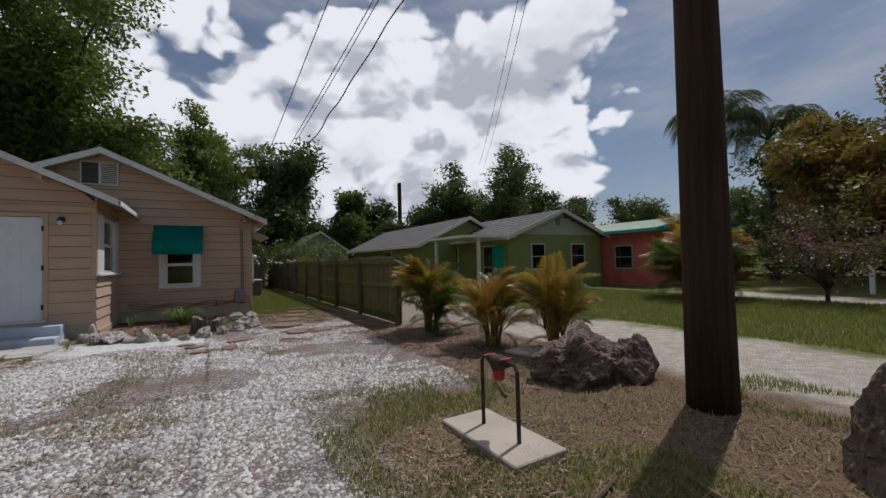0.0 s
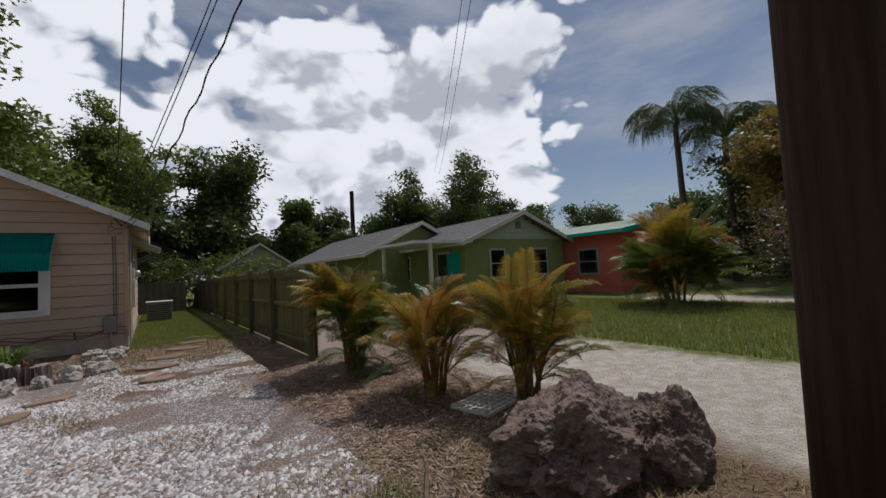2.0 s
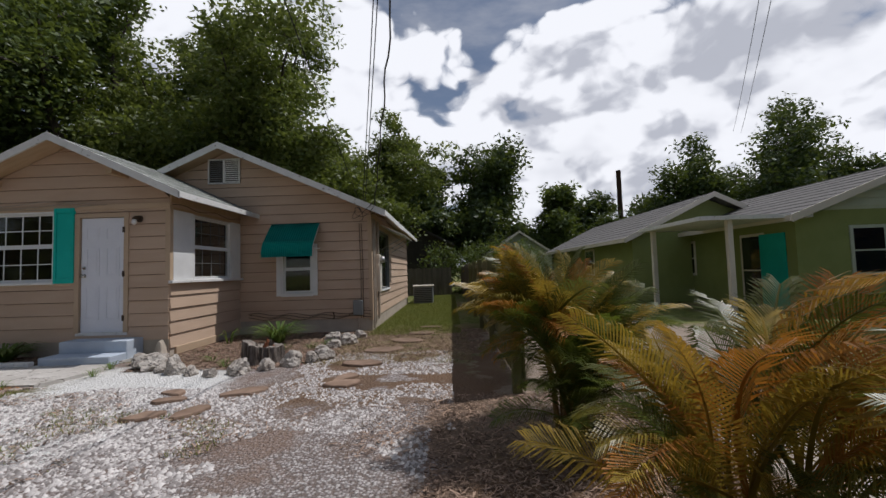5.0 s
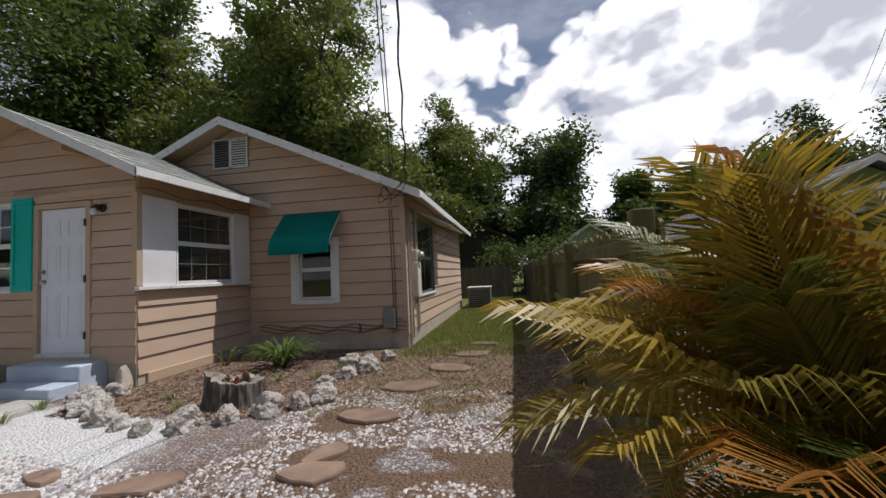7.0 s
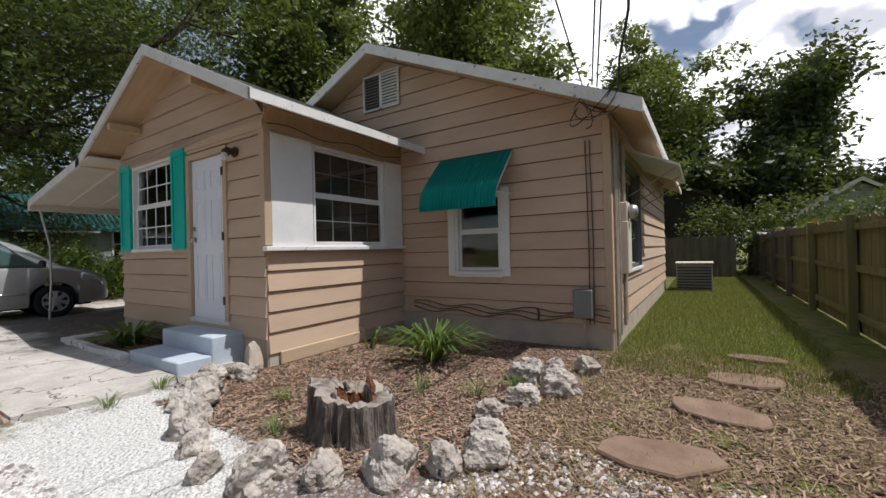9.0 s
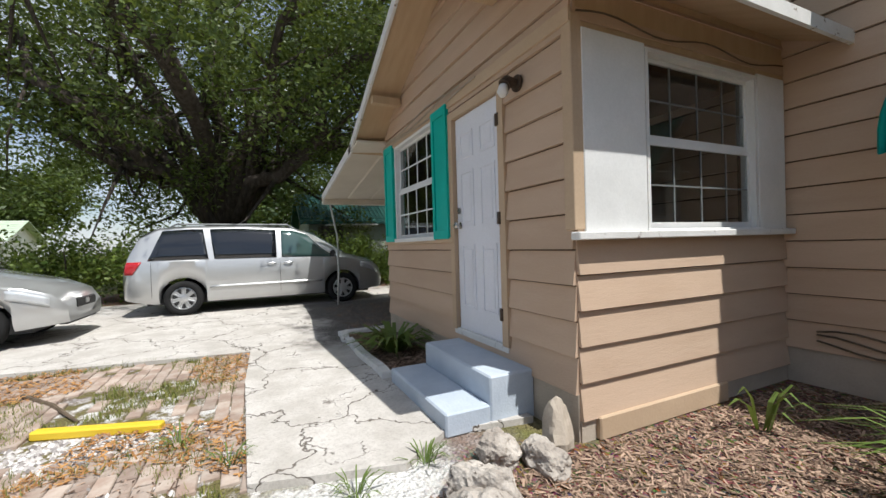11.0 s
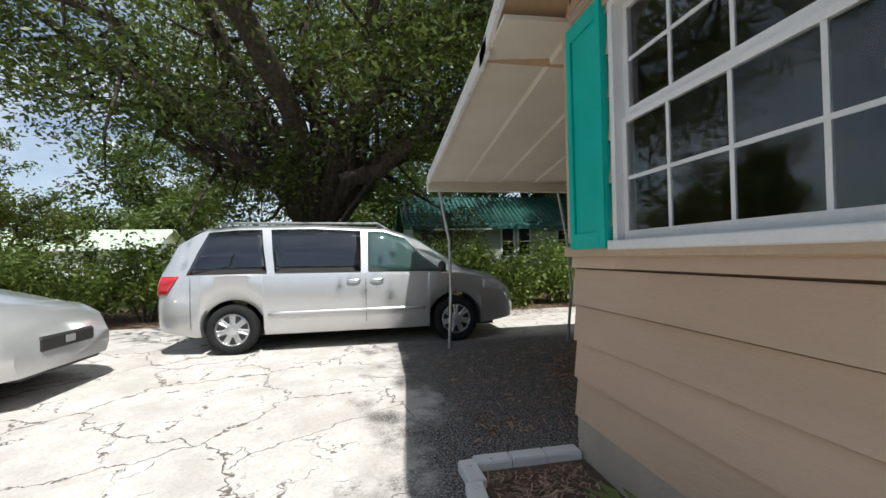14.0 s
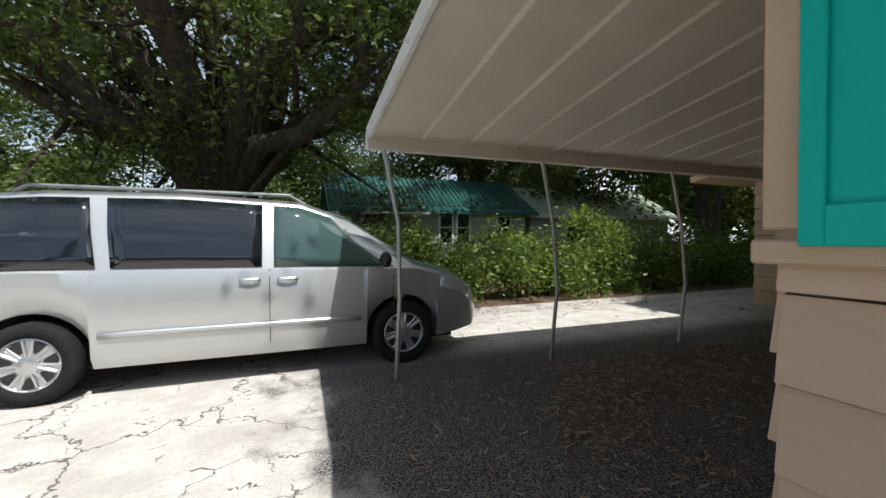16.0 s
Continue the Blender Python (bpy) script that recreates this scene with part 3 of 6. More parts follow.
tagged(done("ceiling", bm, M["dark"]), "plain ceiling inside the house, coloured near-black as room shade", "ceiling", kind="structure")


def trim(name, bm, material, label, category="trim"):
    return tagged(done(name, bm, material), label, category, kind="structure")


def corner_board(x, y, z0, z1, s=0.09):
    trim("trim", boxed(x - s / 2, y - s / 2, z0, x + s / 2, y + s / 2, z1, bevel=0.005), M["trim"], "beige painted corner board of the house")


corner_board(PX1 - 0.012, PY + 0.012, 1.33, 2.66)
corner_board(PX0 + 0.012, PY + 0.012, 1.36, 2.64)
corner_board(MX1 - 0.012, MY + 0.012, 0.25, 2.72)
trim("trim", boxed(PX0 - 0.05, PY - 0.05, 1.275, PX0 + 2.18, PY + 0.0, 1.335, bevel=0.006), M["trim"], "beige ledge board below the porch window")
trim("trim", boxed(PX0 - 0.02, PY - 0.045, 2.60, PX1 + 0.03, PY - 0.02, 2.70, bevel=0.004), M["trim"], "beige band board across the porch gable")
trim("trim", boxed(PX1 + 0.02, PY - 0.06, 1.265, PX1 + 0.10, MY - 0.03, 1.315, bevel=0.006), M["worn_white"], "white window ledge along the porch flank")
trim("trim", boxed(PX1 - 0.05, PY + 0.12, 0.0, PX1 + 0.05, PY + 1.45, 0.15, bevel=0.01), M["trim"], "pale skirting board at the porch foot")
# white panels beside the flank window
for a, b in ((0.05, 0.61), (1.94, 2.33)):
    trim("trim", boxed(PX1 + 0.018, PY + a, 1.316, PX1 + 0.04, PY + b, 2.58, bevel=0.004), M["white"], "white painted panel beside the porch window")
trim("trim", boxed(PX1 - 0.02, PY + 0.02, 2.585, PX1 + 0.02, MY - 0.03, 2.93), M["soffit"], "brown frieze board under the porch eave")
window_set("window_1", SOUTH(PX0 + 0.45, PY, 1.36), 1.30, 1.24, 4, 2, "white two-sash window with four-by-two panes", 0.009, "white", 0.035)
window_set("window_2", EAST(PX1, PY + 0.62, 1.33), 1.31, 1.23, 4, 2, "white two-sash window with dark panes and bars", 0.006, "metal_grey", 0.03)
window_set("window_3", SOUTH(-0.84, MY, 0.93), 0.74, 1.09, 1, 1, "white two-sash window below a teal awning")
window_set("window_4", EAST(MX1, MY + 0.78, 0.9), 1.77, 1.55, 2, 1, "dark side window of the house", 0.012, "metal_grey", 0.04, "metal_grey")
bm = bmesh.new()
for a in ((-0.95, 0.86, -0.84, 2.06), (-0.10, 0.86, 0.01, 2.06), (-0.84, 0.845, -0.10, 0.93)):
    box(bm, a[0], MY - 0.05, a[1], a[2], MY - 0.022, a[3])
trim("trim", bm, M["white"], "wide off-white casing round the small window")


def shutter(x):
    s = thing("shutter", "bright teal wooden shutter beside the porch window", "shutter", SOUTH(x, PY - 0.03, 1.32), "porch shutters")
    part("board", boxed(0, -0.02, 0, 0.36, 0.012, 1.33, bevel=0.004), M["teal"], s)
    bm = bmesh.new()
    for q in ((0, 0, 0.05, 1.33), (0.31, 0, 0.36, 1.33), (0.05, 0, 0.31, 0.09), (0.05, 1.24, 0.31, 1.33)):
        box(bm, q[0], -0.036, q[1], q[2], -0.02, q[3], bevel=0.003)
    part("frame", bm, M["teal"], s)


shutter(PX0 + 0.06)
shutter(PX0 + 1.76)

# front door, six panels, at the head of two steps
DX = PX0 + 2.18
door = thing("door_1", "white six-panel front door with worn hinges", "door", SOUTH(DX, PY, 0.44), kind="structure")
bm = boxed(0.03, 0.0, 0.01, 0.81, 0.045, 2.02, bevel=0.003)
part("leaf", bm, M["door"], door)
for cx in (0.24, 0.60):
    for z0, z1 in ((0.22, 0.82), (0.98, 1.50), (1.62, 1.86)):
        bm = bmesh.new()
        for q in ((-0.12, z0, -0.10, z1), (0.10, z0, 0.12, z1), (-0.10, z0, 0.10, z0 + 0.02), (-0.10, z1 - 0.02, 0.10, z1)):
            box(bm, cx + q[0], -0.008, q[1], cx + q[2], 0.0, q[3])
        box(bm, cx - 0.07, -0.006, z0 + 0.05, cx + 0.07, 0.0, z1 - 0.05, bevel=0.003)
        part("panel", bm, M["door"], door)
bm = bmesh.new()
box(bm, -0.06, -0.04, 0, 0.02, 0.10, 2.10)
box(bm, 0.82, -0.04, 0, 0.90, 0.10, 2.10)
box(bm, 0.02, -0.04, 2.03, 0.82, 0.10, 2.10)
part("jamb", bm, M["trim"], door)
part("threshold", boxed(-0.04, -0.03, -0.05, 0.88, 0.10, 0.01, bevel=0.006), M["worn_white"], door, "scuffed white threshold")
for z in (1.00, 1.14):
    k = lathe([(0.034, 0), (0.034, 0.008), (0.013, 0.012), (0.013, 0.035), (0.03, 0.045), (0.034, 0.062), (0.02, 0.075)] if z < 1.1 else [(0.03, 0), (0.03, 0.02), (0.012, 0.022), (0.012, 0.03)], 16)
    bmesh.ops.transform(k, matrix=pose(0.095, 0, z, 90), verts=k.verts[:])
    part("handle", k, M["brass"], door, "worn metal door knob")
for z in (0.25, 1.02, 1.80):
    part("hinge", boxed(0.80, -0.05, z - 0.05, 0.84, 0.0, z + 0.05, bevel=0.003), M["rust"], door, "rusty door hinge")

steps = thing("door_steps", "two pale blue-grey painted concrete door steps", "steps", pose(-3.42, 10.86, 0))
part("step", boxed(0, 0, 0, 1.15, 0.34, 0.16, bevel=0.012), M["concrete"], steps)
part("step", boxed(0, 0.34, 0, 1.15, 0.71, 0.35, bevel=0.012), M["concrete"], steps)

lampw = thing("wall_lamp", "small brown wall lamp with a pale bulb", "lamp", pose(-2.34, PY - 0.03, 2.42))
b = lathe([(0.06, 0), (0.06, 0.02), (0.02, 0.03)], 16)
bmesh.ops.transform(b, matrix=pose(0, 0, 0, 90), verts=b.verts[:])
part("base", b, M["rust"], lampw)
part("socket", tube([(0, -0.02, 0), (0, -0.09, 0.0), (0, -0.12, -0.03)], [0.03, 0.045, 0.05], 12), M["rust"], lampw)
part("bulb", tube([(0, -0.125, -0.03), (0, -0.135, -0.08), (0, -0.135, -0.115)], [0.03, 0.042, 0.02], 12), M["white"], lampw, "white bulb", True)


# ---- roofs ----
def roof_side(name, a, b, c, d, thick, material, label, courses=0):
    """A roof slope through four corners: eave a-b, ridge d-c."""
    a, b, c, d = map(Vector, (a, b, c, d))
    nrm = (b - a).cross(d - a).normalized()
    if nrm.z < 0:
        nrm = -nrm
    low = [p - nrm * thick for p in (a, b, c, d)]
    me = mesh(name, [*(a, b, c, d), *low], [(0, 1, 2, 3), (7, 6, 5, 4), (0, 4, 5, 1), (1, 5, 6, 2), (2, 6, 7, 3), (3, 7, 4, 0)], M["soffit"])
    ob = tagged(new(name, me), label, "roof", kind="structure")
    for i in range(courses):
        f0, f1 = i / courses, min(1, (i + 1.12) / courses)
        k = max(1, int((b - a).length / 0.9))
        for j in range(k):
            u0, u1 = j / k + 0.002, (j + 1) / k - 0.002
            q = [a.lerp(b, u).lerp(d.lerp(c, u), f) for u, f in ((u0, f0), (u1, f0), (u1, f1), (u0, f1))]
            v = [q[0] + nrm * 0.016, q[1] + nrm * 0.016, q[2] + nrm * 0.005, q[3] + nrm * 0.005, *[p + nrm * 0.001 for p in q]]
            o = new("shingle", mesh("shingle", v, [(0, 1, 2, 3), (0, 4, 5, 1), (1, 5, 6, 2), (3, 7, 4, 0)], M[material]))
            o.parent = ob
    return ob


def board_between(p, q, w, t, side, material, label, name="trim"):
    """A fascia board: hangs w below the line p-q, t thick towards side."""
    p, q, side = Vector(p), Vector(q), Vector(side).normalized() * t
    dn = Vector((0, 0, -w))
    v = [p, q, q + dn, p + dn, p + side, q + side, q + side + dn, p + side + dn]
    me = mesh(name, v, [(0, 1, 2, 3), (7, 6, 5, 4), (0, 4, 5, 1), (1, 5, 6, 2), (2, 6, 7, 3), (3, 7, 4, 0)], M[material])
    return tagged(new(name, me), label, "trim", kind="structure")


ry = 11.16
roof_side("roof_porch_east", (-1.38, ry, 2.78), (-1.38, MY + 0.1, 2.78), (PEAKX, MY + 0.1, 3.86), (PEAKX, ry, 3.86), 0.05, "shingle", "grey shingled porch roof slope", 9)
roof_side("roof_porch_west", (-6.10, MY, 2.74), (-6.10, ry, 2.74), (PEAKX, ry, 3.86), (PEAKX, MY, 3.86), 0.05, "shingle", "grey shingled porch roof slope", 9)
board_between((PEAKX, ry - 0.03, 3.89), (-1.36, ry - 0.03, 2.81), 0.13, 0.03, (0, 1, 0), "worn_white", "grey-white rake board of the porch gable")
board_between((PEAKX, ry - 0.03, 3.89), (-6.12, ry - 0.03, 2.77), 0.13, 0.03, (0, 1, 0), "worn_white", "grey-white rake board of the porch gable")
board_between((-1.35, ry - 0.03, 2.80), (-1.35, MY + 0.35, 2.80), 0.10, 0.03, (-1, 0, 0), "worn_white", "flaking white eave board of the porch")
my = 13.52
roof_side("roof_main_east", (1.66, my, 2.72), (1.66, MYB + 0.4, 2.72), (-2.10, MYB + 0.4, 4.40), (-2.10, my, 4.40), 0.05, "shingle", "grey shingled main roof slope", 14)
roof_side("roof_main_west", (-5.90, MYB + 0.4, 2.72), (-5.90, my, 2.72), (-2.10, my, 4.40), (-2.10, MYB + 0.4, 4.40), 0.05, "shingle", "grey shingled main roof slope", 14)
board_between((-2.10, my - 0.03, 4.43), (1.69, my - 0.03, 2.74), 0.15, 0.03, (0, 1, 0), "worn_white", "grey-white rake board of the main gable")
board_between((-2.10, my - 0.03, 4.43), (-5.93, my - 0.03, 2.74), 0.15, 0.03, (0, 1, 0), "worn_white", "grey-white rake board of the main gable")
board_between((1.69, my, 2.74), (1.69, MYB + 0.4, 2.74), 0.11, 0.03, (-1, 0, 0), "worn_white", "worn white eave board of the main roof")
for x, z in ((-4.9, 3.12), (-2.6, 3.20)):
    trim("rafter_end", boxed(x - 0.05, ry + 0.02, z - 0.05, x + 0.05, PY - 0.03, z + 0.04), M["soffit"], "brown rafter end under the porch rake")
# gable vent
vent = thing("gable_vent", "louvred attic vent, grey slats, half dark", "vent", pose(-2.56, MY - 0.03, 3.55))
part("backing", boxed(0, 0.0, 0, 0.76, 0.01, 0.60), M["dark"], vent)
bm = bmesh.new()
for q in ((0, 0, 0.03, 0.6), (0.36, 0, 0.41, 0.6), (0.73, 0, 0.76, 0.6), (0.03, 0.57, 0.73, 0.6), (0.03, 0, 0.73, 0.03)):
    box(bm, q[0], -0.03, q[1], q[2], 0.0, q[3])
part("frame", bm, M["worn_white"], vent)
for i in range(11):
    z = 0.04 + i * 0.049
    part("slat", boxed(0.41, -0.028, z, 0.73, -0.004, z + 0.022), M["worn_white"], vent)
    part("slat", boxed(0.03, -0.014, z, 0.36, 0.0, z + 0.012), M["metal_grey"], vent)

# teal awning over the small window: ribbed sheet that curls down at its front
awn = thing("awning", "ribbed teal metal awning over the small window", "awning", pose(-1.06, MY - 0.03, 0))
prof = [(0.0, 2.55), (-0.16, 2.40), (-0.32, 2.23), (-0.46, 2.08)]
nx = 240
bm = bmesh.new()
grid = []
for j, (y, z) in enumerate(prof):
    amp = 0.008
    grid.append([bm.verts.new((1.14 * i / nx, y - amp * math.sin(i / nx * 2 * math.pi * 22), z)) for i in range(nx + 1)])
for r, s in zip(grid, grid[1:]):
    for i in range(nx):
        bm.faces.new((r[i], r[i + 1], s[i + 1], s[i]))
bmesh.ops.solidify(bm, geom=bm.faces[:], thickness=0.006)
part("sheet", bm, M["canvas"], awn, smooth=True)
bm = bmesh.new()
rows = [[bm.verts.new((1.14 * i / nx, y - 0.034 * abs(math.sin(i / nx * math.pi * 24)) - 0.004, z - 0.014 * abs(math.sin(i / nx * math.pi * 24)))) for i in range(nx + 1)] for y, z in ((-0.43, 2.115), (-0.50, 2.02), (-0.545, 1.91), (-0.55, 1.76))]
for r, s in zip(rows, rows[1:]):
    for i in range(nx):
        bm.faces.new((r[i], r[i + 1], s[i + 1], s[i]))
bmesh.ops.solidify(bm, geom=bm.faces[:], thickness=0.005)
part("valance", bm, M["teal"], awn, "lighter ribbed teal front edge", True)
for x in (0.01, 1.13):
    part("side", tube([(x, 0, 2.52), (x, -0.53, 1.95)], 0.012, 6), M["white"], awn)
    part("brace", tube([(x, 0, 1.95), (x, -0.52, 1.93)], 0.010, 6), M["white"], awn)

# ---- carport ----
cp = thing("carport", "lean-to carport of pale ribbed sheets on thin pipe posts", "carport")
slope = [(-5.655, 2.765), (-8.72, 2.30)]
for i in range(12):
    y0 = 11.16 + i * 0.5
    v = []
    for y in (y0, y0 + 0.47, y0 + 0.5):
        for x, z in slope:
            v.append((x, y, z + (0.014 if y == y0 + 0.47 else 0)))
    v += [(x, y, z + 0.03) for x, y, z in v]
    f = [(0, 1, 3, 2), (2, 3, 5, 4), (6, 8, 9, 7), (8, 10, 11, 9), (0, 6, 7, 1), (4, 5, 11, 10), (0, 2, 8, 6), (2, 4, 10, 8), (1, 7, 9, 3), (3, 9, 11, 5)]
    new("panel", mesh("panel", v, f, M["panel"])).parent = cp
part("gutter", boxed(-8.80, 11.12, 2.19, -8.70, 17.2, 2.345, bevel=0.01), M["panel"], cp)
ob = board_between((-5.95, 11.13, 2.82), (-8.80, 11.13, 2.40), 0.13, 0.03, (0, 1, 0), "worn_white", "flaking white front edge")
ob.name, ob.parent = "edge_board", cp
for k in ("category", "kind"):
    del ob[k]
for y, lean in ((11.37, -0.03), (13.10, 0.0), (15.03, 0.01)):
    part("post", tube([(-8.66, y, 0.04), (-8.63, y + 0.06 + lean, 0.8), (-8.66, y + 0.03, 1.5), (-8.74, y - 0.06 + lean, 2.22)], 0.021, 8), M["steel"], cp)


# ---- garage behind the carport ----
clad_wall("wall_garage_south", SOUTH(-9.4, 17.7), 3.9, 0.28, lambda x: 2.42, [], "beige lapped-board wall behind the carport")
clad_wall("wall_garage_west", pose(-9.4, 22, 0, 0, 0, -90), 4.3, 0.28, lambda x: 2.42, [], "beige lapped-board wall of the rear shed")
trim("foundation", boxed(-9.38, 17.72, -0.05, -5.6, 22, 0.28), M["foundation"], "low rendered foundation of the rear shed", "foundation")
roof_side("roof_garage", (-10.2, 17.2, 2.46), (-10.2, 22.3, 2.46), (-5.5, 22.3, 3.3), (-5.5, 17.2, 3.3), 0.1, "roof_dark", "dark low roof of the rear shed", 5)


# ---- fence ----
fence = thing("fence", "olive-green weathered wooden board fence with posts and rails", "fence", kind="structure")
FX = 3.86
y = 8.95
rng = random.Random(4)
shape = [mesh("picket", [(0, 0, 0), (0, 0.138, 0), (0.02, 0.138, 0), (0.02, 0, 0), (0, 0, h - 0.03), (0, 0.03, h), (0, 0.108, h), (0, 0.138, h - 0.03), (0.02, 0, h - 0.03), (0.02, 0.03, h), (0.02, 0.108, h), (0.02, 0.138, h - 0.03)],
              [(0, 4, 5, 6, 7, 1), (3, 2, 11, 10, 9, 8), (0, 3, 8, 4), (1, 7, 11, 2), (4, 8, 9, 5), (5, 9, 10, 6), (6, 10, 11, 7), (0, 1, 2, 3)], M["fence"]) for h in (1.49, 1.51, 1.53)]
grey = [s.copy() for s in shape]
for s in grey:
    s.materials[0] = M["fence_grey"]
while y < 31:
    o = new("picket", rng.choice(shape if y < 20.5 else grey))
    o.parent, o.matrix_basis = fence, pose(FX + rng.uniform(-0.003, 0.003), y, 0.03, rng.uniform(-0.4, 0.4), 0, 0)
    y += 0.142
for i in range(10):
    y = 9.0 if i == 0 else 9.19 + i * 2.35
    mt = M["fence"] if y < 20 else M["fence_grey"]
    part("post", boxed(FX - 0.12, y - 0.05, 0, FX - 0.02, y + 0.05, 1.57, bevel=0.006), mt, fence)
    for z in (0.20, 0.82, 1.36):
        part("rail", boxed(FX - 0.045, y + 0.05, z, FX - 0.003, y + (2.49 if i == 0 else 2.30), z + 0.09, bevel=0.004), mt, fence)
back = thing("fence_rear", "grey weathered rear board fence", "fence", kind="structure")
for i in range(30):
    o = new("picket", grey[i % 3])
    o.parent, o.matrix_basis = back, pose(0.2 + i * 0.143 - 1.2, 27.0, 0.0, 0, 0, 90)


# ---- cars ----
def wheel(parent, x, y, z, r, w, side, spokes):
    m = pose(x, y, z, 0, 90 * side, 0)
    t = lathe([(r * 0.64, -w / 2), (r * 0.92, -w / 2), (r, -w * 0.32), (r, w * 0.32), (r * 0.92, w / 2), (r * 0.66, w / 2), (r * 0.62, w * 0.3)], 32)
    wh = new("wheel", None)
    wh.parent, wh.matrix_basis, wh.empty_display_size = parent, m, 0.1
    part("tyre", t, M["tyre"], wh, smooth=True)
    part("hub", lathe([(0.02, w * 0.1), (r * 0.63, w * 0.1), (r * 0.63, w * 0.12), (0.02, w * 0.12)], 24), M["rim"], wh)
    bm = lathe([(r * 0.58, w * 0.3), (r * 0.66, w * 0.36), (r * 0.66, w * 0.44), (r * 0.62, w * 0.46), (r * 0.58, w * 0.36)], 32)
    for k in range(spokes):
        a = math.degrees(k * 2 * math.pi / spokes)
        slot = prism(bmesh.new(), [(r * 0.30, -0.008), (r * 0.55, -r * 0.13), (r * 0.575, 0.0), (r * 0.55, r * 0.13), (r * 0.30, 0.008)], 0.004)
        bmesh.ops.transform(slot, matrix=pose(0, 0, w * 0.385, 0, 0, a) @ pose(0, 0, 0, 90, 0, 0), verts=slot.verts[:])
        part("slot", slot, M["black"], wh)
        for d in (-9, 9):
            b2 = bmesh.new()
            box(b2, 0.05, -0.015, w * 0.30, r * 0.60, 0.015, w * 0.43, bevel=0.008, m=pose(0, 0, 0, 0, 0, a + 180 / spokes + d))
            me = bpy.data.meshes.new("tmp")
            b2.to_mesh(me)
            b2.free()
            bm.from_mesh(me)
            bpy.data.meshes.remove(me)
    cap = lathe([(0.075, w * 0.28), (0.075, w * 0.42), (0.03, w * 0.46)], 16)
    me = bpy.data.meshes.new("tmp")
    cap.to_mesh(me)
    cap.free()
    bm.from_mesh(me)
    bpy.data.meshes.remove(me)
    part("rim", bm, M["rim"], wh, smooth=False)


